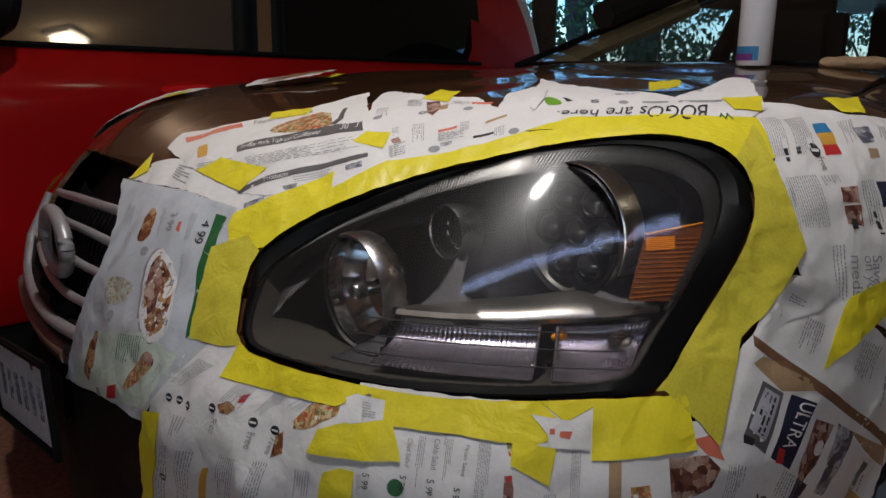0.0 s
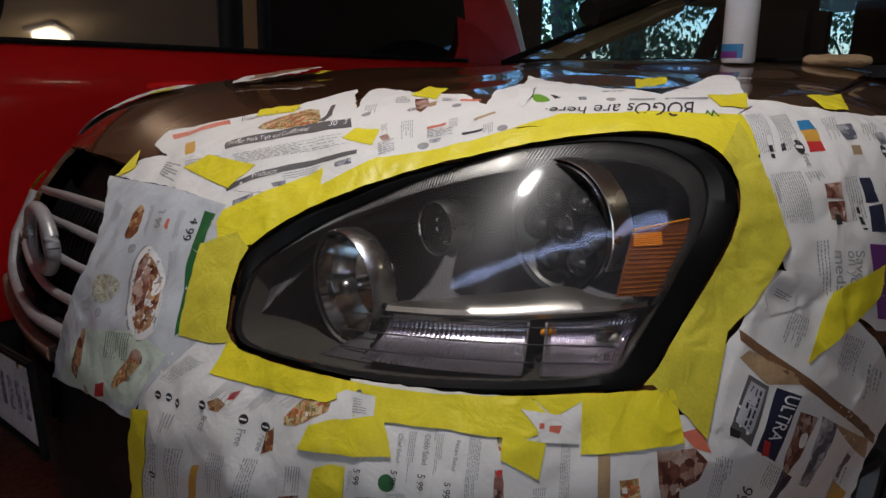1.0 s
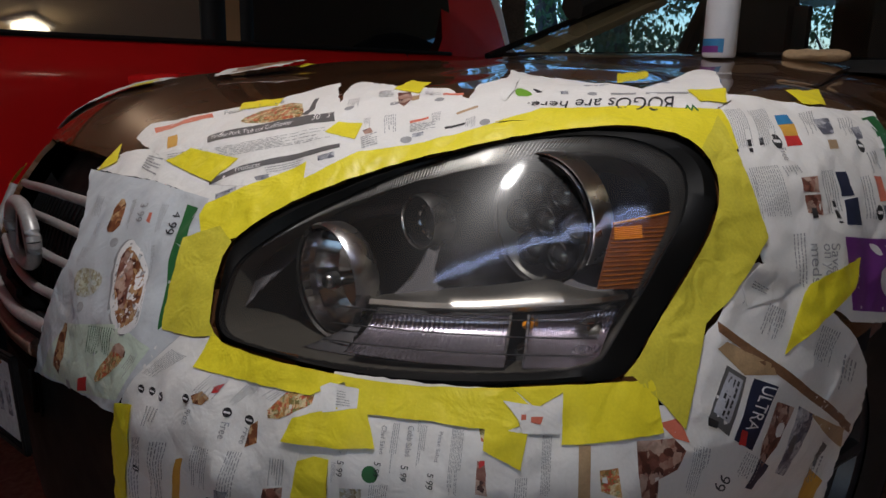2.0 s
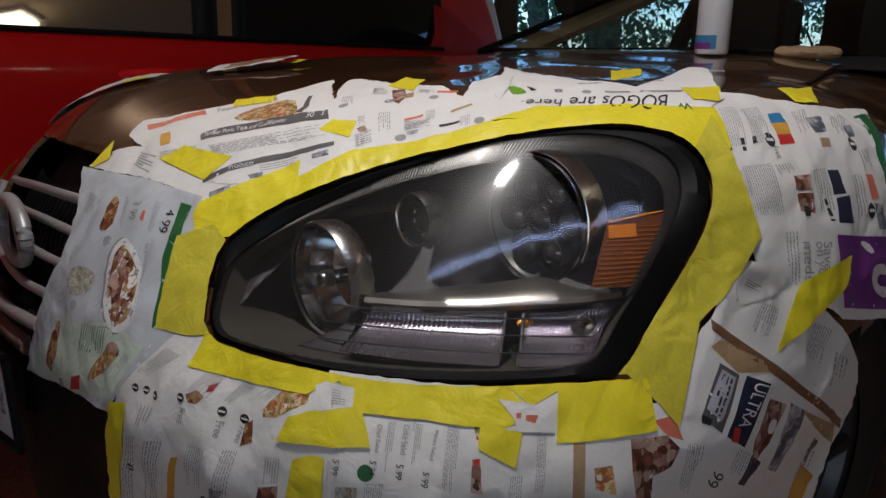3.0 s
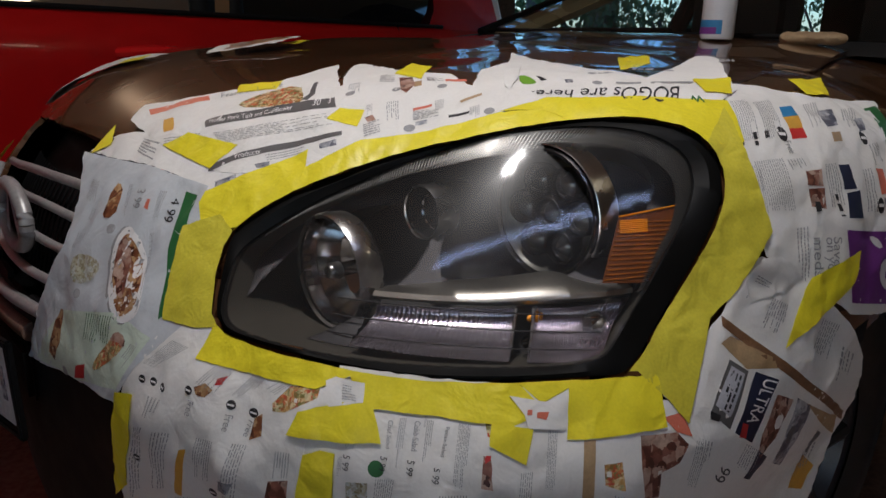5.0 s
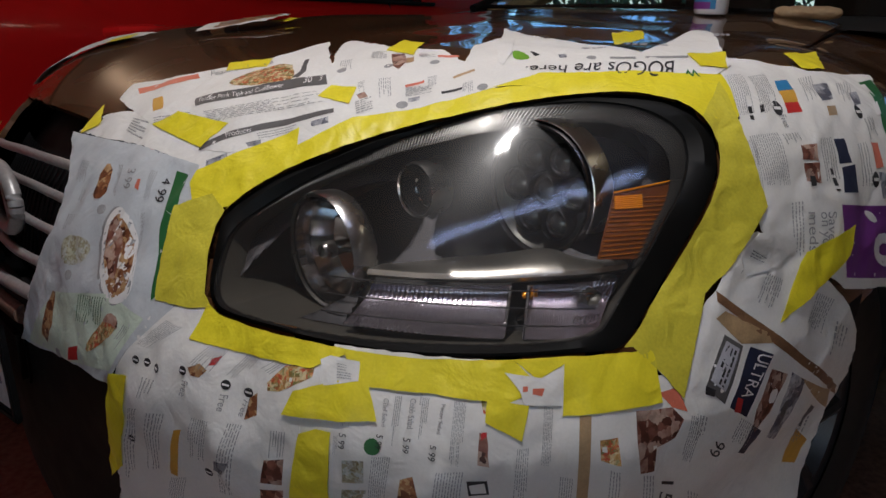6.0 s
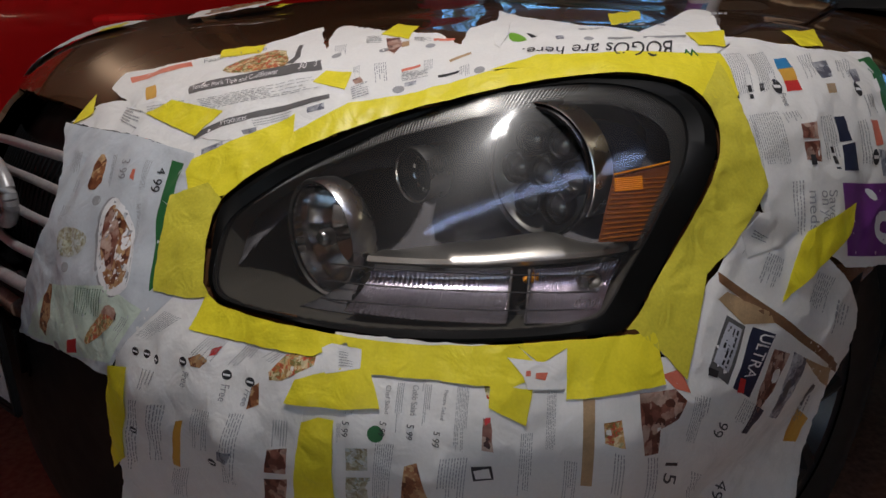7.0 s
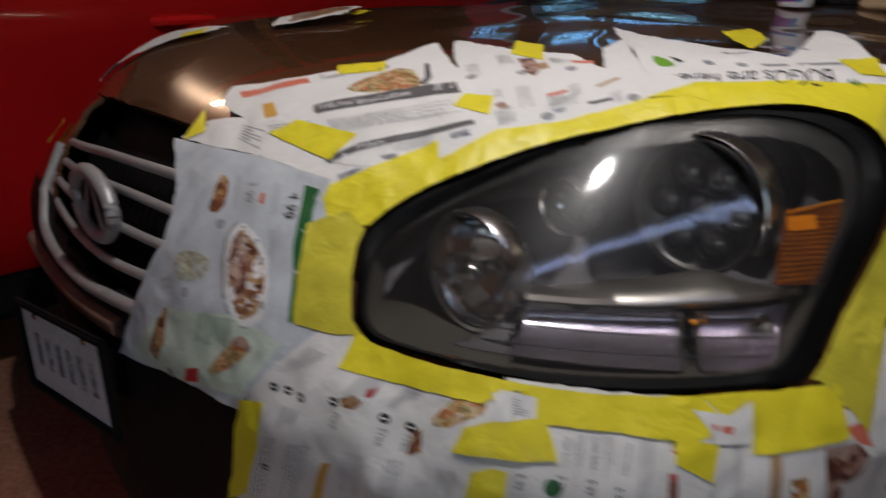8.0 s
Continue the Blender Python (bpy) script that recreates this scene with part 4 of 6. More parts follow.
top_mid = paper("newspaper_sheet", [(25.3, 25.3), (18.5, 32.1), (26.6, 29.5), (32.1, 28.7), (34.6, 26.9), (34, 30.4), (35.6, 32.7), (37.4, 28.3), (37.7, 24.6), (33, 22.4), (29.3, 21.4), (27.6, 21.6)], 1, 14, "torn coupon page taped along the hood edge", 0.16)
right_up = paper("newspaper_sheet", [(52.9, 28.5), (56.7, 28.2), (60.9, 27.4), (69.6, 28), (66.4, 24.1), (66.1, 21.5), (68.3, 18), (71.7, 11.5), (59.6, 13), (55.9, 15), (52.6, 16.6), (50.8, 20.8), (51.2, 24.5)], 0, 15, "pharmacy advert page on the front fender", 0.05)
top_right = paper("newspaper_sheet", [(34.4, 37.6), (44, 31)] + [(47.6, 28.8), (60.5, 38.5), (54.5, 29.9)] + [(53.6, 27.3), (50.8, 25.3), (49.3, 25.4), (43.3, 25.1), (37.4, 24.6), (37, 26.9)], 3, 16, "advert page lying upside down on the hood edge", 0.05, lifts=PEAK)
bottom_right = paper("newspaper_sheet", [(39.0, 8.2), (38.9, 10.8), (42.5, 10.9), (47.3, 9.9), (48.2, 8.8), (49, 6.7), (53.2, 1.0), (58.4, -5.8)] + [(64.5, -14), (39.7, -14), (39.5, 4.8)], 4, 17, "price list page hanging over the bumper corner", 0.05)
right_low = paper("newspaper_sheet", [(51.2, 16.3), (52.3, 16.6), (55, 15.6), (59.7, 12.3), (62.4, 10), (66, 6.0), (68.4, 1.5), (67.9, -2.9), (66.8, -7.2), (65.5, -11.5), (60, -10), (49, 3.0), (47.9, 8.2), (46, 10.8), (49.6, 13.7)], 2, 18, "torn product page on the fender beside the headlight", 0.08)
bottom_left = paper("newspaper_sheet", [(21.1, 11.4), (23.8, 12.2), (26, 10.9), (32.2, 10.8), (32.3, 9.8), (31.4, 7.9), (31.3, 6), (30.7, 3.3)] + [(31.5, -2), (30.5, -14), (11.5, -14), (13.5, -7)] + [(15.6, -3.0), (17.6, 0.7), (19.4, 3.9), (19.5, 7.1)], 1, 19, "coupon page hanging down the bumper", 0.05)
bottom_mid = paper("newspaper_sheet", [(31.4, 8.1), (32.3, 9.8), (32.2, 11), (39.5, 10.9), (41.7, 9.1), (39.5, 8.1), (39.4, 6.7), (39.6, 4.2)] + [(39.9, -14), (30.4, -14)] + [(30.7, 3.3), (31.3, 6)], 0, 20, "salad price page hanging down the bumper", 0.05)

RIM_LINE = even(LAMP_S, 240)


def along_rim(outline, near=0.75):
    """Lets the side of a strip that runs by the headlight follow its outline."""
    def close(p):
        d = [math.hypot(p[0] - q[0], p[1] - q[1]) for q in RIM_LINE]
        i = d.index(min(d))
        return i, d[i] < near or inside(*p, LAMP)
    marks = [close(p) for p in outline]
    if sum(m[1] for m in marks) < 2 or all(m[1] for m in marks):
        return outline
    first = next(i for i in range(len(marks)) if marks[i][1] and not marks[i - 1][1])
    out, run = [], []
    for k in range(len(outline) + 1):
        i = (first + k) % len(outline)
        if marks[i][1] and k < len(outline):
            run.append(marks[i][0])
            continue
        if run:
            n = len(RIM_LINE)
            step = (run[-1] - run[0] + n // 2) % n - n // 2
            out += [RIM_LINE[(run[0] + q) % n] for q in range(0, step + (1 if step >= 0 else -1), 3 if step >= 0 else -3)]
            run = []
        if k < len(outline):
            out.append(outline[i])
    return out


for k, (outline, layer, label) in enumerate([
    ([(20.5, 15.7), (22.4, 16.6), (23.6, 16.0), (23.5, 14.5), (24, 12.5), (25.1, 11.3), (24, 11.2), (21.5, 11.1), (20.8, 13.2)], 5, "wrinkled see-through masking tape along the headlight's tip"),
    ([(20.8, 17.7), (25.9, 20.9), (26.5, 19.6), (24.9, 17.4), (23.3, 15.7), (21.9, 15.3), (20.8, 17)], 4, ""),
    ([(25.5, 19.1), (29.1, 21.8), (32.9, 22.7), (37.2, 24.3), (41.9, 24.9), (44.6, 24.7), (44.5, 24.1), (41.9, 24.2), (36.4, 23.3), (30, 20.7), (27.2, 18.9), (25.1, 17.2), (23.4, 15.6), (23, 15.9)], 5, "long narrow masking tape along the headlight's upper edge"),
    ([(37.2, 24.4), (40, 25.6), (46.2, 25.9), (51.8, 25.8), (51.9, 22.9), (50.2, 21.2), (49.2, 22.6), (48.1, 23.5), (45.9, 24.1), (41.5, 24.2), (39.7, 24.6)], 6, ""),
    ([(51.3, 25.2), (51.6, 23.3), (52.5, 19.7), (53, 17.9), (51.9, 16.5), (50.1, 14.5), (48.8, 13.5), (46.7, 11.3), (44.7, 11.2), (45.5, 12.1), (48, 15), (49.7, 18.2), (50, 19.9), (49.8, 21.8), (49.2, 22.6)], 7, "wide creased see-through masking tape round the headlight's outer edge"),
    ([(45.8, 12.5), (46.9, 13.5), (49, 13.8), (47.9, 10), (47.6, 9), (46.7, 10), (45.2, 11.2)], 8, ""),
    ([(24.7, 11), (29.7, 11.1), (33.4, 11), (33.4, 10.3), (31.4, 10), (24.7, 10)], 5, ""),
    ([(32.6, 11.1), (38.5, 11.1), (44.7, 11.2), (43.2, 10.8), (40.9, 10.2), (39.7, 10.3), (41.1, 9.9), (39.8, 9.4), (36.4, 9.6), (33.5, 9.6)], 6, "creased masking tape under the headlight"),
    ([(41.9, 10.9), (43.7, 11.1), (46.1, 11.2), (46.5, 9), (42, 8.8)], 8, ""),
    ([(30.9, 9.1), (32.5, 9.7), (34, 9.8), (34.6, 8.4), (32.1, 8.2), (30.5, 8.1)], 7, ""),
    ([(31.4, 7.5), (32.1, 7.8), (32.8, 7.8), (32.7, 3.8)] + [(33.4, 0), (31.7, 0)] + [(30.7, 3.3)], 7, ""),
    ([(38.9, 9.5), (40.6, 9.3), (40.4, 7.9), (38.9, 8.7)], 7, "short masking tape flag with a torn end"),
    ([(19, 6.9), (20.7, 7.3), (20.3, 4.9), (18.6, 1.2), (15.9, -1), (17.8, 2.5)], 7, ""),
    ([(15.8, 21.1), (20.8, 20.7), (19.8, 19), (14.2, 20)], 5, ""),
    ([(26.1, 24.1), (28.1, 24), (28.3, 22.7), (25.9, 23.1)], 5, ""),
    ([(13.5, 26), (17.7, 26.7), (18.7, 25.6), (14.8, 25)], 5, ""),
    ([(25.5, 32), (28.8, 30.8), (30, 27.8), (27.1, 28.5)], 5, ""),
    ([(49.4, 39.6), (54.7, 40.9), (51.1, 34.8), (46.1, 30.6)], 7, ""),
    ([(50.8, 28.4), (54.2, 28.9), (52.7, 26.6), (50.7, 26.6)], 9, ""),
    ([(61.1, 29.9), (66.5, 30.9), (62.9, 27.8), (60.2, 27.6)], 5, ""),
    ([(6, 19.9), (5.8, 20.8), (8.1, 19.4), (6.7, 18.5)], 6, ""),
    ([(60.4, 16.8), (59.8, 15), (56.3, 13), (53.7, 11.8), (55.3, 14.7), (55.9, 15.4), (57.3, 15.9)], 6, "twisted yellow masking tape across two newspaper sheets"),
]):
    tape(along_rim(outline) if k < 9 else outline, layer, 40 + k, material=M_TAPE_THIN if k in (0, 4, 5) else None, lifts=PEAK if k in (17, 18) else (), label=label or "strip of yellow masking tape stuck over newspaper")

# loose scraps that stand out of the tape
scrap = paper("newspaper_scrap", [(51, 15.5), (52.1, 16.5), (53.5, 16.6), (55.2, 15.7), (53.8, 14.8), (51.4, 14.3)], 5, 60, "curled newspaper scrap beside the headlight tape", 0.05, lifts=[(52.4, 16.2, 1.2, 0.8, 0.010)])
scrap2 = paper("newspaper_scrap", [(39.5, 10.5), (40.9, 10.3), (41.9, 10.2), (41.9, 9.2), (40.4, 9.3), (40.2, 9.8)], 9, 61, "torn newspaper scrap with a pink print on the tape", 0.03)
scrap3 = paper("newspaper_scrap", [(31.8, 10.4), (32.2, 10.6), (33.5, 10.5), (33.6, 9.8), (32.2, 9.5)], 8, 62, "small newspaper scrap between two tape strips", 0.03)
scrap4 = paper("newspaper_scrap", [(36.4, 29.2), (36, 33.7), (36.9, 33.2), (37.8, 28.1), (37.4, 26.5), (37, 26.8)], 6, 63, "folded back corner of a newspaper page", 0.03, lifts=[(36.5, 29, 1.5, 1.5, 0.010)])


# ---- printing on the sheets ----
def pic(sheet, outline, material, name="printed_photo", label="", extra=0.0006, soft=0):
    part(name, drape(sheet, smooth_poly(outline, soft) if soft else outline, 0.4, extra * 0.7, 0), material, sheet.ob, label)


def oval(sheet, u, v, ru, rv, material, name="printed_seal"):
    pic(sheet, [(u + ru * math.cos(w), v + rv * math.sin(w)) for w in np.linspace(0, 2 * math.pi, 14)[:-1]], material, name)
    if material is M_BLACKINK:  # the pale line across a seal
        pic(sheet, [(u - ru * 0.7, v - rv * 0.2), (u + ru * 0.7, v - rv * 0.2), (u + ru * 0.7, v + rv * 0.2), (u - ru * 0.7, v + rv * 0.2)], M_WHITEINK, "seal_line", extra=0.0014)


def at(quad, s, t):
    """A place in a four-cornered field: s along a line of text, t down the lines."""
    a, b, c, d = quad
    return tuple((a[i] * (1 - s) + b[i] * s) * (1 - t) + (d[i] * (1 - s) + c[i] * s) * t for i in (0, 1))


def text_block(sheet, quad, lines, seed, material=None, fill=0.45, words=9):
    """Rows of short bars, as print too small to read."""
    rng = random.Random(seed)
    verts, faces = [], []
    if lines > 1:
        lines, words, fill = round(lines * 1.5), words * 1.7, fill * 1.15
    for k in range(lines):
        s, end = 0.0, rng.choice((1.0, 1.0, 0.9, 0.6))
        while s < end:
            w = min(rng.uniform(0.4, 1.5) / words, end - s)
            t0, t1 = (k + 0.5 - fill / 2) / lines, (k + 0.5 + fill / 2) / lines
            n = len(verts)
            verts += [sheet.place(*at(quad, s + w * x, t), 0.0008) for x, t in ((0, t0), (0.5, t0), (1, t0), (1, t1), (0.5, t1), (0, t1))]
            faces += [(n, n + 1, n + 4, n + 5), (n + 1, n + 2, n + 3, n + 4)]
            s += w + 0.3 / words
    me = bpy.data.meshes.new("small_print")
    me.from_pydata(verts, [], faces)
    me.materials.append(material or M_INK)
    ob = new("small_print", me)
    ob.parent = sheet.ob
    tagged(ob, kind="stuff")


def lettering(sheet, words, quad, material, size=1.0):
    """Words in print, fitted to a four-cornered field."""
    quad = [at(quad, 0.5 + (q - 0.5) * size, 0.5 + (r - 0.5) * size) for q, r in ((0, 0), (1, 0), (1, 1), (0, 1))]
    cu = bpy.data.curves.new("lettering", "FONT")
    cu.body = words
    tmp = new("lettering_tmp", cu)
    me = bpy.data.meshes.new_from_object(tmp.evaluated_get(bpy.context.evaluated_depsgraph_get()))
    bpy.data.objects.remove(tmp)
    bm = bmesh.new()
    bm.from_mesh(me)
    bpy.data.meshes.remove(me)
    xs, ys = [v.co.x for v in bm.verts], [v.co.y for v in bm.verts]
    x0, x1, y0, y1 = min(xs), max(xs), min(ys), max(ys)
    for c in np.linspace(x0, x1, 24)[1:-1]:
        bmesh.ops.bisect_plane(bm, geom=bm.verts[:] + bm.edges[:] + bm.faces[:], plane_co=(c, 0, 0), plane_no=(1, 0, 0))
    for v in bm.verts:
        v.co = sheet.place(*at(quad, (v.co.x - x0) / (x1 - x0), (y1 - v.co.y) / (y1 - y0)), 0.0010)
    outward(bm, in_world((A0, 0, Z0)))
    part("lettering", bm, material, sheet.ob, "", False)


# recipe page
pic(top_left, [(7.2, 22.5), (12.5, 24.4), (13.4, 24), (8.3, 22.1)], M_SALMON, "printed_bar")
pic(top_left, [(11.3, 21.8), (12.2, 22.1), (13.8, 21.2), (12.9, 20.9)], M_GOLD, "printed_box")
pic(top_left, [(17.3, 23.7), (18, 24.9), (20.2, 26.4), (22.9, 24.6), (22.5, 24.1), (18.8, 23.4)], M_FOODLT, soft=1)
pic(top_left, [(21.2, 26.7), (21.5, 26.8), (23.1, 25.2), (23.2, 24.5), (22.6, 24.5), (22.6, 25.2)], M_GREYBAND, "printed_band")
pic(top_left, [(16, 22.2), (19, 23.2), (25, 25), (25.8, 24.1), (20.2, 22.7), (16.9, 21.6)], M_GREYBAND, "printed_band")
lettering(top_left, "Tender Pork Tips and Cauliflower", [(16.5, 22.2), (22.4, 24), (22.8, 23.5), (17, 21.8)], M_WHITEINK)
lettering(top_left, "30   3", [(23.7, 24.6), (24.8, 24.9), (25.2, 24.4), (24.1, 24)], M_WHITEINK)
lettering(top_left, "Featured Recipe", [(13.3, 24.8), (18, 26.5), (19.1, 25.8), (14.4, 24.2)], M_INK)
text_block(top_left, [(18, 21.3), (25.5, 23.5), (26.6, 22.7), (19.3, 20.6)], 5, 1, fill=0.25)
pic(top_left, [(19.6, 19.1), (21.1, 20.1), (23.8, 21.1), (27.5, 22.3), (27.7, 22), (24.1, 20.7), (21.4, 19.7), (19.8, 18.8)], M_GREYBAND, "printed_band")
lettering(top_left, "Products", [(21, 20.1), (22.7, 20.6), (22.9, 20.3), (21.4, 19.8)], M_WHITEINK)
for o in ([(26.5, 21.3), (27.5, 21.7), (27.7, 21.3), (26.7, 21)], [(21, 18.3), (22.2, 18.9), (22.4, 18.6), (21.2, 18)], [(23, 19.6), (23.8, 19.9), (24, 19.6), (23.3, 19.4)]):
    pic(top_left, o, M_PACK, "printed_box")
for q, k in (([(13.6, 20.5), (16.7, 21.2), (17.6, 20.6), (14.6, 19.9)], 3), ([(23.3, 20.3), (25.5, 21.1), (25.8, 20.7), (23.7, 19.9)], 2)):
    text_block(top_left, q, k, k, fill=0.3)
for o, mm in (([(15.2, 18.5), (16, 18.5), (16, 18.4), (15.3, 18.4)], M_SALMON), ([(16.1, 18.5), (16.8, 18.4), (16.8, 18.3), (16.2, 18.4)], M_NAVY), ([(17, 18.4), (17.7, 18.3), (17.8, 18.2), (17, 18.3)], M_BLACKINK)):
    pic(nose, o, mm, "printed_box")
text_block(nose, [(11.2, 20.3), (13.5, 20.2), (14.3, 18.9), (12, 19.3)], 4, 8)
oval(nose, 7.3, 19.6, 0.35, 0.28, M_BLACKINK)

# coupon page on the hood edge
pic(top_mid, [(28.1, 27.8), (29.1, 28), (30.2, 26.8), (30.1, 25.8), (29.4, 26.2)], M_FOODDK)
pic(top_mid, [(29.8, 27.3), (30.3, 27.5), (30.8, 26.7), (30.3, 26.5)], M_TANPRINT, "printed_box")
pic(top_mid, [(34.2, 25.3), (35.5, 26.1), (35.6, 25.9), (34.4, 25.1)], M_TANPRINT, "printed_box")
pic(top_mid, [(33.9, 24), (35.2, 24.4), (35.2, 24.2), (34, 23.8)], M_BLACKINK, "printed_box")
pic(top_mid, [(31.3, 24.4), (32.4, 24.9), (32.5, 24.7), (31.4, 24.2)], M_SALMON, "printed_box")
pic(top_mid, [(31.9, 23.4), (32.6, 23.6), (32.7, 23.3), (32, 23.1)], M_PACK, "printed_box")
pic(top_mid, [(32.1, 27.7), (33.6, 28), (33.8, 27.7), (32.3, 27.4)], M_SALMON, "printed_box")
pic(top_mid, [(28.4, 23.4), (28.8, 23.7), (29.3, 23.3), (28.8, 23.1)], M_FOODDK)
for x, o in ((0, [(29.1, 26.2)]), (1, [(32.3, 26.8)]), (2, [(36.5, 24.4)]), (3, [(31.7, 22.9)]), (4, [(25.8, 25.5)])):
    oval(top_mid, o[0][0], o[0][1], 0.36, 0.28, M_INK)
for k, q in enumerate(([(30, 25), (30.8, 23.5), (30, 23.3), (29.2, 24.8)], [(25.2, 27.1), (26.5, 25.7), (25.6, 25.4), (24.5, 26.7)], [(33.1, 25.4), (33.4, 24.5), (32.9, 24.3), (32.5, 25.2)], [(35.7, 25), (36, 24), (35.3, 23.9), (35.1, 24.7)], [(31.4, 24.2), (33, 24.6), (33.3, 23.9), (31.7, 23.5)], [(26, 28.2), (27.1, 28.5), (28.2, 27.2), (27.1, 27)], [(28.3, 24.6), (28.8, 23.7), (28.4, 23.6), (27.9, 24.4)], [(30.3, 28.1), (31.8, 27.9), (32.2, 27.2), (30.8, 27.4)], [(28.6, 22.9), (29.5, 23.4), (30.1, 22.5), (29.2, 22)])):
    text_block(top_mid, q, 4, 20 + k, fill=0.35, words=3)

# upside-down advert page
lettering(top_right, "BOGOs are here.", [(48.4, 25.4), (39.1, 25.7), (39, 26.3), (49.2, 27.2)], M_BLACKINK)
lettering(top_right, "w", [(50.2, 25.5), (49.2, 25.5), (49.4, 26.2), (50.3, 26.2)], M_GREEN)
pic(top_right, [(37.7, 28.5), (38.4, 28.4), (39.3, 27.4), (38.8, 27.1), (38, 27.2)], M_LIME, "printed_leaf", soft=1)
pic(top_right, [(39, 28.5), (39.3, 28.4), (39.9, 27.9), (39.5, 27.7)], M_BLACKINK, "printed_box")
for k, q in enumerate(([(50.5, 27.7), (40.9, 26.9), (40.9, 27.2), (50.8, 28.2)], [(49.1, 30.8), (46.9, 30.7), (47.6, 32), (49.9, 32.2)], [(44.9, 29.1), (43.6, 29), (43.6, 29.5), (45.1, 29.7)], [(58.1, 32.7), (55.9, 32.2), (57.1, 33.4), (59.3, 33.8)])):
    text_block(top_right, q, 1, 50 + k, fill=0.7, words=4)
for o in [(43.5, 27.4), (50.3, 30.5), (43.4, 29.3)]:
    oval(top_right, o[0], o[1], 0.35, 0.25, M_INK)
pic(top_right, [(41.2, 27.9), (41.8, 28), (41.8, 27.5), (41.3, 27.4)], M_PACK, "printed_box")

# pharmacy page
for o, mm in (([(56, 25.8), (57.4, 26.1), (57.2, 25.2), (55.7, 24.9)], M_BLUE), ([(55.7, 24.9), (57.2, 25.2), (56.9, 24.2), (55.6, 24)], M_GOLD), ([(55.6, 24), (56.9, 24.2), (56.9, 23.5), (55.6, 23.3)], M_RED), ([(59.6, 25.9), (61.6, 26.3), (60.7, 24.8), (59.3, 24.5)], M_PACK), ([(59.4, 24.1), (60.6, 24.3), (60.4, 23.6), (59.2, 23.4)], M_TANPRINT), ([(55.8, 21.3), (57.2, 21.5), (57.1, 20.5), (55.8, 20.5)], M_FOODDK), ([(55.9, 20.3), (57.2, 20.4), (57.2, 19.2), (56, 19.3)], M_FOODDK), ([(59, 21.9), (60.1, 22), (60.4, 20.5), (59.2, 20.4)], M_NAVY), ([(59.4, 20.2), (60.7, 20.4), (60.9, 18.7), (59.3, 18.7)], M_NAVY), ([(63.1, 21.9), (64, 21.9), (64.1, 20.3), (63.2, 20.2)], M_SALMON), ([(63.4, 20), (64.6, 19.9), (64.9, 18.3), (63.7, 18.3)], M_PACK), ([(66.4, 26.9), (68.8, 27.4), (66.7, 23), (65.6, 21.2)], M_GREEN), ([(63.4, 25.6), (64.5, 25.8), (63.9, 24.7), (62.9, 24.5)], M_PACK)):
    pic(right_up, o, mm, "printed_box" if mm not in (M_PACK, M_FOODDK) else "printed_photo")
pic(right_up, [(58.9, 18), (65.3, 17.8), (68.7, 12.5), (59.6, 13.7)], M_PURPLE, "printed_panel", "purple advert panel")
pic(right_up, [(62.8, 16.1), (64.5, 16.1), (65.8, 14.9), (65.5, 13.8), (64, 13.9), (62.8, 15)], M_WHITEINK, "printed_disc", extra=0.0012, soft=1)
pic(right_up, [(63.4, 15.5), (64.9, 15.3), (65.2, 14.5), (63.6, 14.7)], M_PURPLE, "printed_gear", extra=0.0018, soft=1)
pic(right_up, [(61.5, 17.6), (62.2, 17.6), (63.2, 16.9), (62.5, 16.8)], M_WHITEINK, "printed_pill", extra=0.0012, soft=1)
for o in [(54.9, 23.6), (62.9, 24), (63, 19.5)]:
    oval(right_up, o[0], o[1], 0.38, 0.5, M_BLACKINK)
lettering(right_up, "Save", [(58.4, 17.6), (58.3, 15.9), (57.6, 16), (57.6, 17.6)], M_INK)
lettering(right_up, "on your", [(57.5, 17.6), (57.7, 14.9), (56.9, 15), (56.8, 17.6)], M_INK)
lettering(right_up, "meds", [(56.7, 17.6), (56.8, 15.4), (56.1, 15.4), (56, 17.6)], M_INK)
lettering(right_up, "Free", [(55.4, 23.2), (55.4, 22.4), (54.9, 22.3), (54.8, 23.1)], M_INK)
for k, q in enumerate(([(53.4, 26.1), (53.1, 23.1), (51.8, 22.9), (52, 25.8)], [(55.6, 26.4), (54.9, 23.4), (53.5, 23.1), (53.8, 25.9)], [(54.3, 22), (54.9, 19.1), (52.8, 19), (52.3, 21.7)], [(55.9, 22.1), (56.1, 21.6), (54.8, 21.3), (54.5, 21.9)], [(58.8, 22), (59.1, 19.5), (57.7, 19.3), (57.5, 21.8)], [(60.3, 26.8), (59.1, 24.6), (57.7, 24.3), (58.7, 26.4)], [(64.5, 26.7), (63.2, 25), (61.5, 24.6), (62.4, 26.3)], [(64.6, 23.8), (64.6, 22.3), (63.1, 22.1), (63.1, 23.5)], [(62.6, 21.9), (62.7, 19.1), (61.4, 19.1), (61.4, 21.7)], [(52.6, 21.6), (52.9, 18.8), (52.5, 18.7), (52.1, 21.4)], [(55.7, 18.2), (55.8, 15.1), (54.9, 15), (54.8, 18.1)])):
    text_block(right_up, q, (6, 6, 9, 4, 4, 4, 4, 3, 3, 3, 3)[k], 70 + k, fill=0.3)
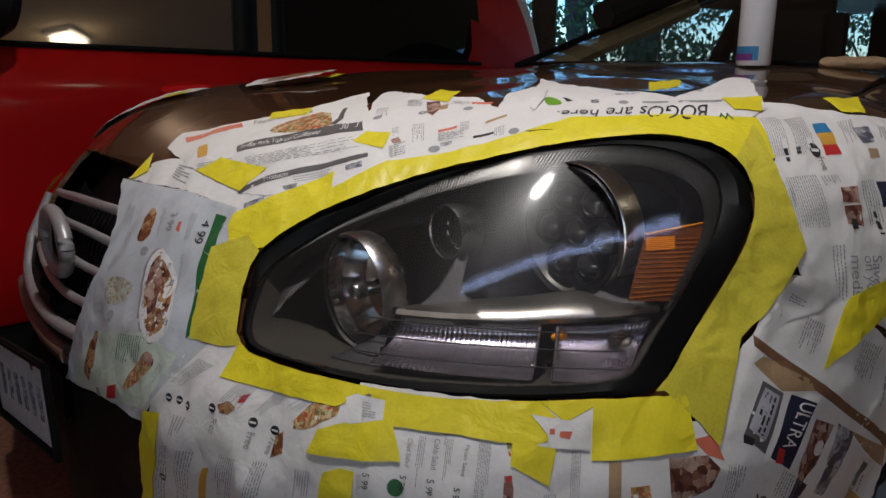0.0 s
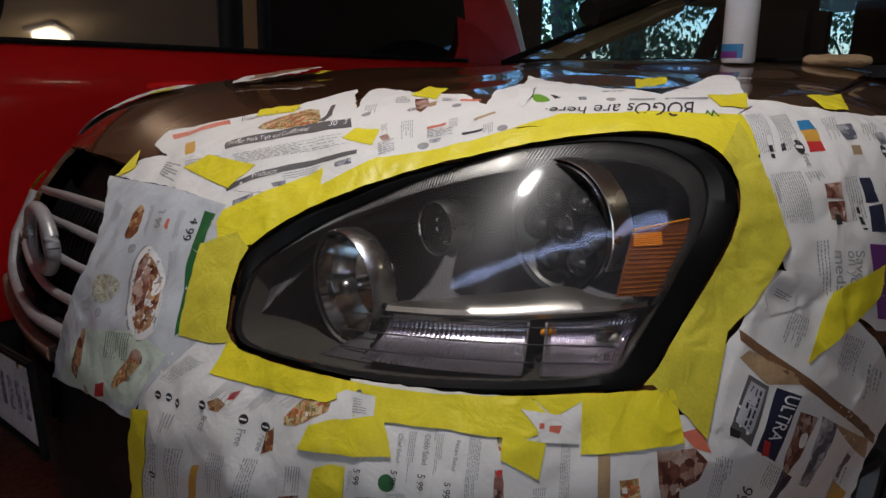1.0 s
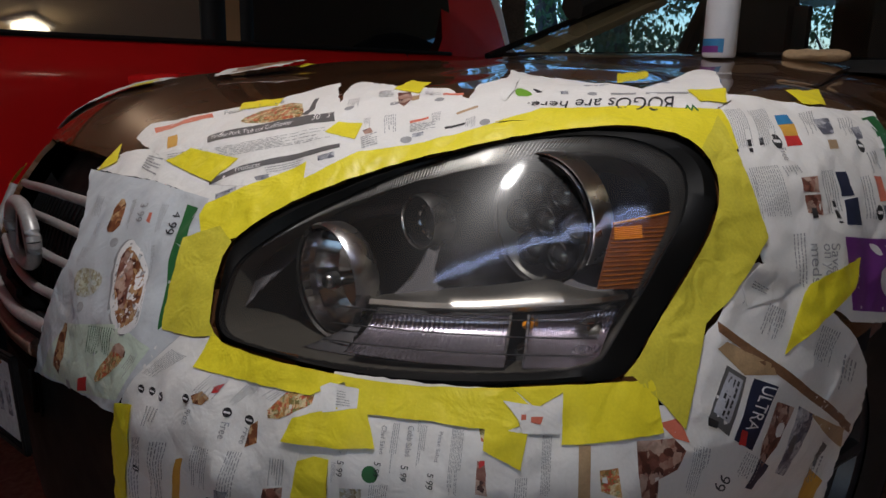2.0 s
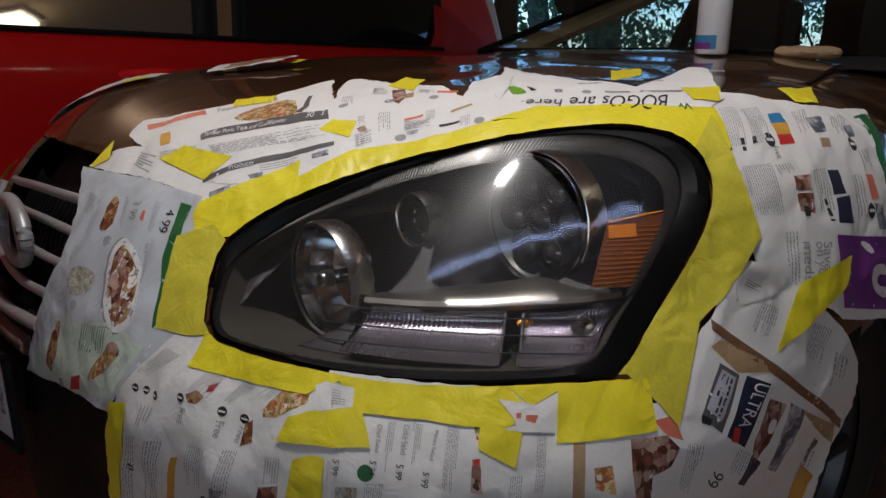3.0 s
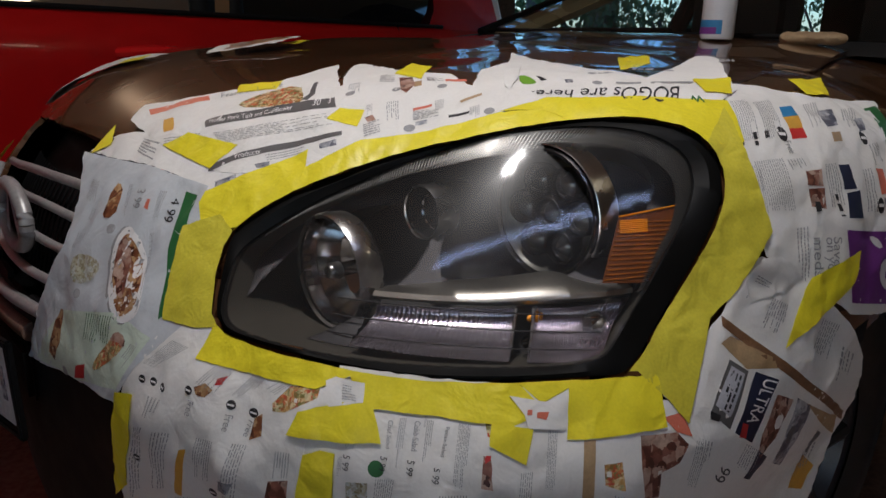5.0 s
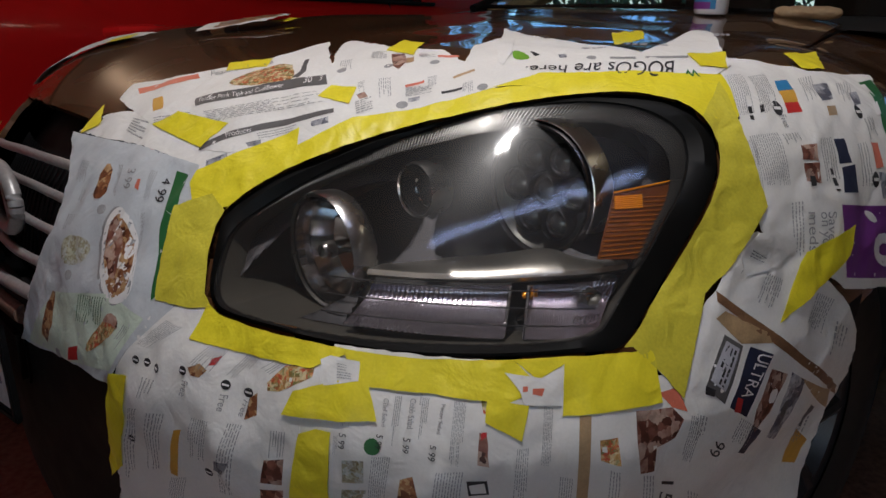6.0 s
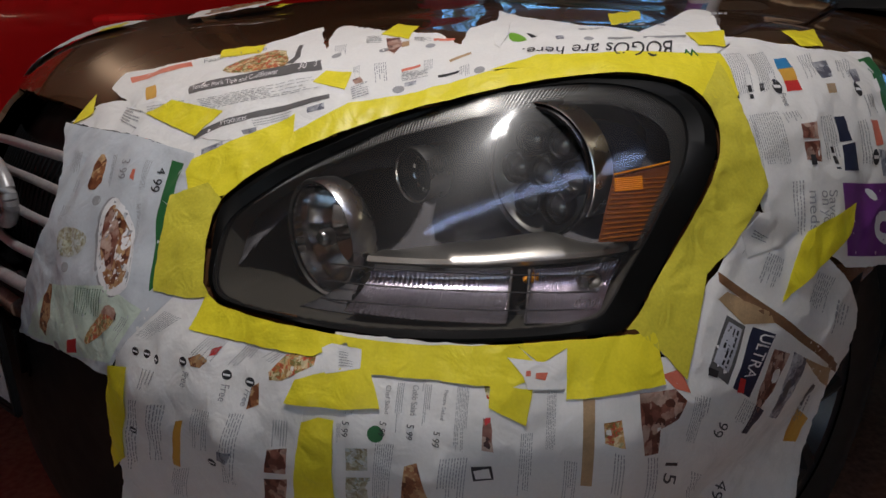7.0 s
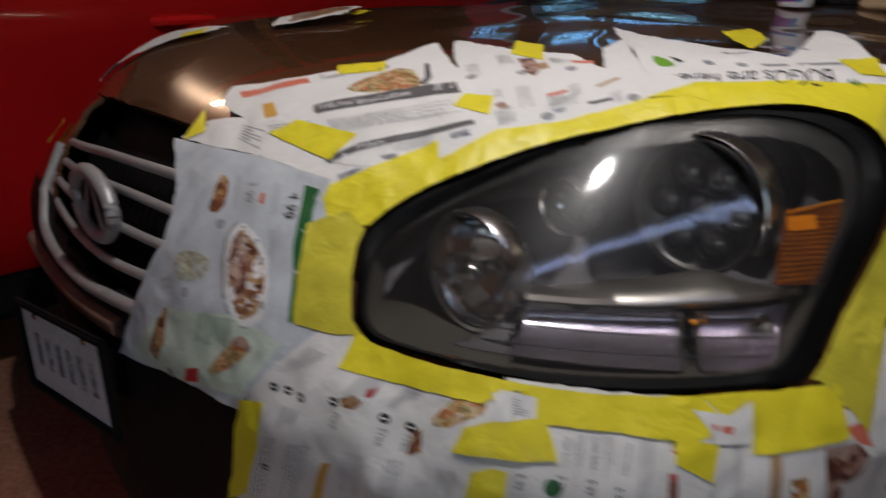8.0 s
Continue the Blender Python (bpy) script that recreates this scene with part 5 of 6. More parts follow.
for k, q in enumerate(([(52, 23.6), (52, 22.7), (51.6, 22.6), (51.6, 23.5)], [(53.1, 23.6), (53, 22.7), (52.6, 22.7), (52.6, 23.5)], [(54, 23.8), (53.8, 22.8), (53.3, 22.6), (53.4, 23.6)], [(56.8, 19.6), (56.9, 18.7), (56.2, 18.6), (56.1, 19.6)], [(58.6, 20.1), (59, 18.8), (58.4, 18.8), (58.1, 20.1)])):
    text_block(right_up, q, 1, 90 + k, M_BLACKINK, 0.6, 2)
text_block(right_up, [(67.1, 26.8), (65.7, 22.4), (64.9, 22.1), (66.1, 26.6)], 1, 99, M_WHITEINK, 0.7, 3)

# torn product page
for o, mm in (([(50, 11.6), (51.2, 10.9), (50, 8.3), (48.8, 9.3)], M_GREYBAND), ([(51.7, 10.8), (53.3, 10.2), (51.6, 7.2), (50.3, 8.1)], M_NAVY), ([(53.3, 9.4), (54.7, 8.8), (53.7, 6.8), (52.6, 5.9), (52.3, 6.4), (52.3, 7.4)], M_FOODDK), ([(52.3, 6.5), (53.3, 5.7), (52.5, 4.3), (51.7, 4.9)], M_NAVY), ([(55.1, 8.8), (56.7, 7.9), (55.6, 3.8), (54.2, 4.8)], M_PACK), ([(62.8, -0.1), (66.6, -3.3), (65.2, -5.2), (63.2, -4.3)], M_GOLD), ([(60.1, 4.5), (62.4, 2.9), (64.1, -0.7), (62.9, 0.2)], M_GREYBAND), ([(49.6, 13.7), (51.3, 12.6), (53.9, 11), (56.1, 9.5), (66.8, 3), (67.8, 1.6), (56.1, 8.9), (53.7, 10.5), (51.1, 12.2), (49.6, 13.2)], M_BROWN), ([(49.5, 12.4), (50.1, 12.7), (52.9, 11.4), (53.2, 10.8), (51.1, 11)], M_TANPRINT), ([(55.8, 8.4), (66.2, 2.7), (67.8, -0.1), (59.6, 5.4)], M_TANPRINT)):
    pic(right_low, o, mm, "printed_photo")
pic(right_low, [(50.8, 8.5), (51.2, 8.3), (51.1, 7.6), (50.6, 7.8)], M_RED, "printed_box", extra=0.0012)
pic(right_low, [(48.8, 9.4), (49.4, 9.1), (49.3, 8.8), (48.8, 9)], M_BLACKINK, "printed_box", extra=0.0012)
pic(right_low, [(53.4, 8.2), (54.1, 8.1), (54, 7.3), (53.3, 7.4)], M_WHITEINK, "printed_label", extra=0.0012, soft=1)
pic(right_low, [(54.9, 7), (55.4, 7), (55.2, 5.9), (54.7, 6.1)], M_GREYBAND, "printed_label", extra=0.0012, soft=1)
pic(right_low, [(50.1, 11.3), (50.95, 10.8), (50.0, 8.9), (49.1, 9.6)], M_PACK_PALE, "printed_label", extra=0.0011)
text_block(right_low, [(50.8, 10.7), (49.9, 9.1), (49.3, 9.6), (50.1, 11.1)], 2, 121, M_BLACKINK, 0.45, 3)
lettering(right_low, "ULTRA", [(53.2, 10.1), (51.8, 8.1), (51, 8.5), (52.3, 10.4)], M_WHITEINK)
lettering(right_low, "99", [(50.5, 5.9), (50.2, 5.1), (49.3, 5.8), (49.8, 6.5)], M_BLACKINK)
for k, q in enumerate(([(54.1, 14), (53.2, 12.4), (52, 13.1), (52.8, 14.5)], [(58.5, 12.5), (57.5, 10.6), (55.8, 11.5), (56.8, 13.1)], [(61, 10.2), (60.8, 7.8), (58.3, 9.3), (58.9, 11.2)], [(52.5, 6.4), (52.1, 5), (50.7, 6.1), (51.2, 7.3)], [(49, 7.9), (48.8, 6.5), (48.2, 6.9), (48.3, 8.2)], [(65.1, 0), (65.2, -3.3), (63.2, -1.8), (60.6, 3)], [(52.2, 15.4), (51.4, 14.4), (51, 14.5), (51.8, 15.5)])):
    text_block(right_low, q, (5, 5, 3, 5, 3, 3, 2)[k], 110 + k, fill=0.3, words=4)

# coupon page, lower left
for o in [(21.2, 8.2), (22.1, 8.3), (23, 8.3), (24.9, 8.7), (27.4, 8.6), (28.6, 8.5), (26.5, 4.3), (20.5, 3.8)]:
    oval(bottom_left, o[0], o[1], 0.26, 0.20, M_BLACKINK)
for o, mm in (([(26.4, 9.5), (26.9, 9.7), (26.7, 9.3), (26.3, 9.2)], M_RED), ([(25.2, 8.9), (25.8, 9.2), (26.3, 9), (25.9, 8.6), (25.4, 8.6)], M_FOOD), ([(28.7, 8.3), (29.1, 8.6), (29.2, 7.7), (28.6, 7.4)], M_FOOD), ([(29.5, 9.1), (30.2, 9.9), (31.6, 10.2), (31.6, 9.7), (30.2, 8.9), (29.6, 8.8)], M_FOODLT), ([(24.5, 5.8), (25, 6), (24, 3), (23.4, 2.9)], M_GOLD), ([(27.2, 5.3), (28, 5.4), (27.7, 4.8), (26.9, 4.6)], M_PACK), ([(29.7, 5.9), (30.7, 6.2), (30.6, 5), (29.5, 4.8)], M_FOODDK), ([(29.4, 4.4), (30.6, 4.7), (30.3, 3.4), (29.1, 3)], M_FOODDK), ([(31.4, 8.5), (31.7, 8.9), (32.1, 8.7), (31.8, 8.3)], M_FOODDK)):
    pic(bottom_left, o, mm)
for q in ([(25.4, 8.4), (25.4, 7.5), (24.8, 7.5), (24.9, 8.4)], [(27.7, 8.3), (27.6, 7.4), (27.1, 7.4), (27.2, 8.3)], [(28.8, 8.2), (28.6, 7.4), (28.2, 7.4), (28.4, 8.3)]):
    lettering(bottom_left, "Free", q, M_INK, 0.78)
for k, q in enumerate(([(24, 10.3), (22, 8.9), (21, 8.9), (22.7, 10.4)], [(27.3, 10.2), (26.4, 8.8), (25.2, 9.1), (26.4, 10.4)], [(29.1, 10.2), (28, 8.9), (27.3, 9), (28.4, 10.3)], [(30.9, 10.4), (29.7, 9.4), (29, 9.6), (30.2, 10.4)], [(23.2, 7.8), (22.6, 6.6), (21.7, 6.5), (21.9, 7.6)], [(21.9, 6.1), (19.5, 0.8), (18.2, 0.1), (20.8, 5.7)], [(23.9, 6.4), (22.7, 2.8), (21.1, 2.1), (22.6, 6.1)], [(26.9, 7), (26.4, 4.9), (25.2, 4.7), (25.7, 6.8)], [(28.6, 7.2), (27.8, 3.5), (26.9, 3.3), (27.8, 7.1)], [(30.8, 7.4), (30.7, 6.3), (29.9, 6.1), (30, 7.3)], [(24.8, 3.3), (23.3, 0.5), (21.5, -0.5), (23.3, 2.6)])):
    text_block(bottom_left, q, (6, 6, 4, 4, 3, 3, 4, 5, 4, 4, 5)[k], 130 + k, fill=0.28)

# salad page
for q in ([(33.5, 7.9), (33.4, 7.1), (33.1, 7.1), (33.1, 7.9)], [(35, 8), (34.9, 7.3), (34.6, 7.3), (34.6, 8)], [(36.1, 8), (36, 7.2), (35.7, 7.3), (35.7, 8)], [(37.1, 7.8), (37.1, 7), (36.7, 7.1), (36.8, 7.8)]):
    lettering(bottom_mid, "5 99", q, M_BLACKINK, 0.78)
for words, q in (("Chef Salad", [(35, 9.4), (35, 8.1), (34.8, 8.1), (34.7, 9.4)]), ("Cobb Salad", [(36.1, 9.5), (36.1, 8.1), (35.8, 8.1), (35.8, 9.5)]), ("Pecan Salad", [(37.3, 9.4), (37.2, 8), (37, 8), (37.1, 9.4)]), ("Deli", [(36.3, 9.6), (36.3, 9.1), (36.2, 9.1), (36.2, 9.6)])):
    lettering(bottom_mid, words, q, M_INK, 0.78)
oval(bottom_mid, *[(34.5, 7.4)][0], 0.34, 0.34, M_GREEN)
for o, mm in (([(33.3, 6.7), (34.2, 6.8), (34.2, 5.8), (33.3, 5.7)], M_SALAD), ([(33.3, 5.4), (34.3, 5.5), (34.1, 4.3), (33.2, 4.2)], M_SALAD), ([(35.7, 6.2), (36.2, 6.4), (36.8, 4.4), (35.5, 4.3)], M_FOOD), ([(38.7, 8.3), (39.1, 8.1), (39.3, 6.9), (38.7, 7)], M_FOODDK), ([(38.8, 8.3), (39.1, 8.3), (39.1, 8), (38.7, 8)], M_RED), ([(38.3, 6.3), (39.1, 6.3), (39.2, 5.6), (38.4, 5.6)], M_BLACKINK), ([(38.6, 9.6), (39, 9.7), (39.2, 8.9), (38.8, 9)], M_FOODLT)):
    pic(bottom_mid, o, mm)
pic(bottom_mid, [(38.4, 6.1), (39, 6.2), (39.1, 5.7), (38.5, 5.7)], M_PAPER, "printed_box", extra=0.0016)
for k, q in enumerate(([(33.6, 9.2), (33.6, 8.1), (33.1, 8.1), (33.1, 9.2)], [(35.5, 9.4), (35.5, 7.5), (35.2, 7.6), (35.2, 9.4)], [(36.6, 9.4), (36.6, 7.9), (36.3, 7.9), (36.3, 9.4)], [(38.1, 9.4), (38.1, 6.9), (37.6, 7), (37.6, 9.4)], [(35.3, 7.1), (35, 4.4), (34.3, 4.5), (34.5, 7)], [(38.2, 6.7), (38, 4.4), (36.9, 4.5), (37.1, 6.7)], [(33.1, 7.7), (33.1, 6.8), (32.9, 6.8), (32.9, 7.7)], [(39.8, 7.1), (39.8, 4.6), (39.6, 4.7), (39.6, 7.2)])):
    text_block(bottom_mid, q, (5, 3, 3, 5, 6, 7, 3, 2)[k], 150 + k, fill=0.3)
text_block(bottom_mid, [(32.8, 6.6), (32.7, 4.2), (32.4, 4.2), (32.6, 6.5)], 1, 163, M_BLACKINK, 0.6, 3)

# price page at the corner
for o, mm in (([(45.2, 8.8), (47, 8.7), (47.6, 8.1), (47.2, 7.3), (46.3, 7), (46.3, 5.8), (45.6, 5.9), (45.3, 7.5)], M_FOODDK), ([(42.7, 8.8), (43.2, 8.8), (43.3, 4.7), (42.8, 4.8)], M_TANPRINT), ([(43.6, 7.8), (44.4, 7.8), (44.6, 6.6), (43.7, 6.9)], M_FOODLT), ([(46.3, 9.4), (47.3, 9.5), (47.8, 8.4), (47, 8.7)], M_SALMON), ([(40.4, 10), (41.3, 9.9), (41.2, 9.7), (40.5, 9.8)], M_SALMON)):
    pic(bottom_right, o, mm)
lettering(bottom_right, "15", [(47.7, 4.5), (48.1, 2.4), (47.1, 3.3), (46.9, 4.9)], M_BLACKINK)
lettering(bottom_right, "49", [(56.6, -5.4), (55.9, -6.8), (54.4, -5.4), (54.9, -3.7)], M_BLACKINK)
for k, q in enumerate(([(41.6, 9.1), (41.6, 6.8), (41.2, 6.9), (41.2, 9.2)], [(40.7, 7.6), (40.7, 4.5), (40.1, 4.7), (40.2, 7.6)], [(42.6, 6.1), (42.6, 3.7), (42, 4), (42, 6.3)], [(46.4, 5.5), (47.3, 0.8), (46.3, 1.9), (45.7, 5.8)], [(48.7, 7.9), (48.4, 5.5), (47.7, 6), (48, 8.2)], [(50, 2.2), (52.6, -4.7), (51.3, -3.4), (48.8, 3.3)], [(44.6, 6.3), (44.9, 3.3), (44.2, 3.7), (44.1, 6.5)])):
    text_block(bottom_right, q, (4, 4, 4, 3, 4, 3, 3)[k], 170 + k, fill=0.3)

# food flyer
pic(flyer, [(11.1, 9.2), (17.9, 10.7), (21.1, 10.1), (19, 7), (13.6, 5.8), (6.5, 4.8)], M_PAPER_MINT, "printed_panel", "pale mint panel", extra=0.0004)
pic(flyer, [(15.6, 15.2), (17.4, 14.6), (19.2, 12.8), (19.7, 11.0), (18.6, 10.1), (17.2, 10.3), (15.4, 12.2), (14.9, 14.0)], M_INK, "printed_plate_rim", extra=0.0003, soft=2)
pic(flyer, [(15.8, 15.2), (17.5, 14.6), (19.3, 12.8), (19.8, 11.0), (18.7, 10.2), (17.3, 10.4), (15.7, 12.3), (15.2, 14.0)], M_WHITEINK, "printed_plate", extra=0.0005, soft=2)
pic(flyer, [(16.3, 14.8), (18, 13.7), (19, 12.7), (19.4, 11.3), (18.4, 10.5), (17.6, 10.7), (16.5, 12), (15.8, 13.4), (15.8, 14.3)], M_FOOD, soft=1, label="photo of a meat dish")
pic(flyer, [(15.7, 14), (16.2, 14.6), (17.3, 13.6), (18.1, 11.4), (17.2, 11.5), (16.2, 12.7)], M_FOODDK, extra=0.0011, soft=1)
pic(flyer, [(12.6, 16.7), (12.7, 17.3), (13.6, 16.7), (14, 15.2), (12.8, 15), (12.8, 15.9)], M_FOOD, soft=1)
pic(flyer, [(11.6, 12.7), (13.6, 12.9), (14.5, 12.5), (14.2, 11.6), (12.5, 11), (11.4, 11.5)], M_SALAD, soft=1)
pic(flyer, [(16, 7.3), (16.9, 8.5), (18.3, 9.8), (19.1, 9.7), (19.1, 9), (17.9, 8.1), (16.5, 7.2)], M_FOODLT, extra=0.0011, soft=1)
pic(flyer, [(17.5, 9.1), (18.3, 9.9), (19.2, 9.7), (19.2, 9.1), (18.6, 9.4)], M_FOODDK, extra=0.0016, soft=1)
pic(flyer, [(10.9, 9.2), (11.2, 9.2), (11.2, 7.2), (10.3, 5.8), (9.6, 6.2), (10.3, 8.3)], M_FOOD, extra=0.0011)
pic(flyer, [(13.9, 6.7), (15.2, 7.2), (15, 6.3), (13.7, 5.9)], M_RED, "printed_box", extra=0.0011)
pic(flyer, [(19, 17.5), (20.2, 17.4), (20.8, 15.2), (19.8, 15.4)], M_GREEN, "printed_band")
pic(flyer, [(19.8, 15.4), (20.5, 15.2), (21.6, 11.4), (21.2, 11)], M_GREEN, "printed_band")
pic(flyer, [(16.6, 16.7), (16.9, 16.7), (17.1, 16.1), (16.7, 16.2)], M_SALMON, "printed_box")
lettering(flyer, "4 99", [(19, 17), (19.3, 15.7), (18.5, 15.7), (18.4, 17)], M_BLACKINK)
lettering(flyer, "3 99", [(15.9, 17.2), (16.2, 16.1), (15.6, 16), (15.1, 17.1)], M_INK)
for o in [(14.3, 14.6), (12.9, 10.6), (11.9, 5.7)]:
    oval(flyer, o[0], o[1], 0.4, 0.28, M_INK)
for k, q in enumerate(([(10.6, 17), (11.2, 15.7), (10, 15.7), (9.4, 17)], [(14.2, 17.3), (15.1, 15.5), (14.8, 15.5), (13.7, 17.2)], [(17.7, 17.3), (18.1, 15.6), (17.7, 15.7), (17.2, 17.3)], [(11.9, 13.9), (11.9, 12.9), (11, 12.8), (10.9, 13.8)], [(17.5, 10.4), (17.4, 8.9), (14.5, 8.4), (14.6, 9.9)], [(18.3, 15), (19.7, 11.7), (19.6, 11.6), (18, 14.9)], [(11.8, 15.4), (12, 14.6), (11.4, 14.6), (11.2, 15.4)], [(20.3, 9.5), (19.4, 8.2), (18.8, 8.2), (19.6, 9.5)])):
    text_block(flyer, q, (4, 2, 3, 3, 8, 2, 2, 3)[k], 190 + k, M_GREEN if k == 4 else None, 0.28)
pic(scrap2, [(40.3, 10), (40.5, 10), (40.5, 9.8), (40.3, 9.8)], M_SALMON, "printed_box")
pic(scrap2, [(40.7, 9.9), (41.2, 9.9), (41.1, 9.6), (40.7, 9.7)], M_SALMON, "printed_box")
text_block(scrap, [(51.8, 15.7), (52.9, 15.2), (52.7, 14.9), (51.6, 15.3)], 2, 400, fill=0.4, words=4)
text_block(scrap3, [(32.6, 10.4), (33.2, 10.3), (33.3, 9.8), (32.7, 9.8)], 4, 401, fill=0.3, words=4)

# far side papers along the hood
far_a = paper("newspaper_sheet", [(-13, 31), (-22, 33.5), (-26, 38.5), (-21, 40.5), (-14, 37)], 2, 31, "newspaper standing up along the far hood edge", 0.1, lifts=[(-20, 37, 9, 6, 0.022)])
far_b = paper("newspaper_sheet", [(-23, 19), (-20, 23.5), (-18, 27.5), (-20, 29), (-29, 25), (-29, 19)], 1, 32, "newspaper over the far headlight", 0.08)
pic(far_a, [(-14.2, 32.5), (-21.8, 34.6), (-25, 38.2), (-20.8, 39.6), (-14.8, 36.4)], M_FOOD)
text_block(far_a, [(-15, 33), (-21, 34.5), (-21.5, 36), (-15.5, 34.8)], 3, 402, fill=0.4)
tape([(-18.6, 25.8), (-17.9, 27.2), (-21, 28), (-21.5, 26.5)], 4, 33)
tape([(-19.5, 38.8), (-20.5, 40.9), (-23, 40), (-22, 38)], 4, 34)
tape([(-23.5, 12.5), (-23.5, 14.3), (-26, 14.5), (-26, 12.2)], 4, 35)

# ---- things on the hood ----
bz = float(hood_z(np.array(1.49), np.array(0.385)))
bottle = tagged(new("bottle"), "white plastic bottle with a blue printed label standing on the hood", "bottle")
bottle.matrix_world = Matrix.Translation(in_world((1.49, 0.385, bz)))
part("body", lathe([(0.0, 0.0), (0.036, 0.0), (0.040, 0.006), (0.040, 0.18), (0.037, 0.19), (0.03, 0.20), (0.018, 0.21), (0.018, 0.225)], 40), M_BOTTLE, bottle)
bm = lathe([(0.0405, 0.012), (0.0407, 0.04), (0.0405, 0.045)], 40)
bmesh.ops.delete(bm, geom=[f for f in bm.faces if f.calc_center_median().x > -0.008], context="FACES")
part("label_band", bm, M_BLUE, bottle, "blue label band")
bm = lathe([(0.0409, 0.012), (0.0411, 0.028)], 40)
bmesh.ops.delete(bm, geom=[f for f in bm.faces if f.calc_center_median().x > -0.016], context="FACES")
part("label_foot", bm, M_PURPLE, bottle, "dark violet label foot")
part("cap", lathe([(0.0, 0.255), (0.016, 0.255), (0.02, 0.25), (0.02, 0.222), (0.0, 0.222)], 24), M_BOTTLE, bottle)

rows = []
for i in range(20):
    s = i / 19
    r = 0.024 * (1 - abs(2 * s - 1) ** 5) ** 0.5 + 0.003
    rows.append([(-0.10 + 0.20 * s, r * 1.6 * math.cos(2 * math.pi * k / 16) + 0.003 * noise.noise((s * 9, k, 1)), 0.02 + r * 0.8 * math.sin(2 * math.pi * k / 16) + 0.004 * noise.noise((s * 7, k * 0.7, 5))) for k in range(16)])
rag = tagged(link("folded_rag", grid(rows, closed=True), M_CLOTH), "folded tan rag lying on the rear of the hood", "rag")
rag.matrix_world = Matrix.Translation(in_world((1.70, 0.53, float(hood_z(np.array(1.70), np.array(0.53))))) ) @ pose(0, 0, 0, 0, 0, -3) @ Matrix.Diagonal((0.85, 0.8, 0.75, 1))

# ---- the red car ----
red = tagged(new("red_suv"), "glossy red SUV parked beside the dark car", "car")
RH = radians(45)
red.matrix_world = Matrix(((math.cos(RH), -math.sin(RH), 0, -0.83), (math.sin(RH), math.cos(RH), 0, 2.64), (0, 0, 1, 0), (0, 0, 0, 1)))
# in its frame x runs back, -y towards the dark car
PROFILE = [(0.10, 0.30), (0.03, 0.36), (0.01, 0.48), (0.0, 0.62), (0.02, 0.72), (0.015, 0.86), (0.0, 0.98), (0.005, 1.06), (0.05, 1.135), (0.085, 1.15)]
rows = []
for x in np.linspace(-3.0, 2.12, 76):
    bend = 0.05 * max(0, (x - 1.0)) ** 2 * 1.8 + 0.10 * max(0, -x - 1.4) ** 2
    rows.append([(x, y + bend, z + (0.025 - 0.0216 * (x + 0.6)) * (z > 0.9)) for y, z in PROFILE])
bm = grid(rows)
bmesh.ops.solidify(bm, geom=bm.faces[:], thickness=0.02)
bmesh.ops.recalc_face_normals(bm, faces=bm.faces)
part("body_side", bm, M_REDCAR, red, "glossy red doors")
for name, x0, x1, material, label in (("front_window", -1.15, 0.24, M_BRIGHTGLASS, "side window, its mirror strengthened to brighten the tan reflection"), ("rear_window", 0.40, 1.62, M_TINT, "dark tinted side window")):
    rows = []
    for x in np.linspace(x0, x1, 24):
        bend = 0.05 * max(0, (x - 1.0)) ** 2 * 1.8
        rows.append([(x, 0.09 + bend + 0.063 * q, 1.16 - 0.0216 * (x + 0.6) + 0.42 * q) for q in np.linspace(0, 1, 8)])
    part(name, grid(rows), material, red, label)
for x0, w in ((0.26, 0.10), (0.40, 0.06)):
    part("door_pillar", tube([(x0, 0.085, 1.13), (x0 + 0.05, 0.145, 1.58)], w * 0.5, 8, 0.5), M_BLACK, red)
# rear quarter panel and roof
QUARTER = [(1.42, 1.10), (2.12, 1.10), (2.06, 1.58), (1.62, 1.58), (1.56, 1.36), (1.51, 1.20)]
bm = bmesh.new()
f = bm.faces.new([bm.verts.new((x, 0.06 + (z - 1.14) * 0.32 + 0.09 * max(0, x - 1.0) ** 2, z)) for x, z in QUARTER])
bmesh.ops.solidify(bm, geom=[f], thickness=0.03)
part("quarter_panel", bm, M_REDCAR, red)
part("roof", boxed(0.2, 0.95, 1.60, 3.0, 1.5, 0.06, bevel=0.02), M_REDCAR, red)
part("far_body", boxed(-0.6, 1.0, 0.72, 4.6, 1.6, 0.8, bevel=0.1), M_INTERIOR, red)
part("rear_edge", tube([(2.15, 0.21, z) for z in (0.7, 0.9, 1.14)] + [(2.11, 0.25, 1.35), (2.03, 0.30, 1.6)], 0.035, 8), M_WHITE, red, "pale light cluster along the tail")
part("sill_cladding", boxed(-0.6, 0.09, 0.27, 4.4, 0.12, 0.14, bevel=0.03), M_BLACK, red)
part("window_seal", tube([(x, 0.055 + 0.09 * max(0, x - 1.0) ** 2, 1.175 - 0.0216 * (x + 0.6)) for x in np.linspace(-1.15, 1.55, 20)], 0.010, 6), M_BLACK, red)
handle = part("door_handle", tube([(-0.10, 0.01, 1.03), (-0.075, -0.03, 1.035), (0.0, -0.042, 1.037), (0.075, -0.03, 1.035), (0.10, 0.01, 1.03)], 0.018, 8, 1.0), M_REDCAR, red, "red door handle")
for x in (0.22, 1.22, -1.1):
    part("door_gap", tube([(x, 0.0 if x < 1 else 0.008, z) for z in (0.5, 0.7)] + [(x, 0.012, 0.86), (x, -0.002, 1.0), (x, 0.06, 1.13)], 0.004, 5), M_BLACK, red)
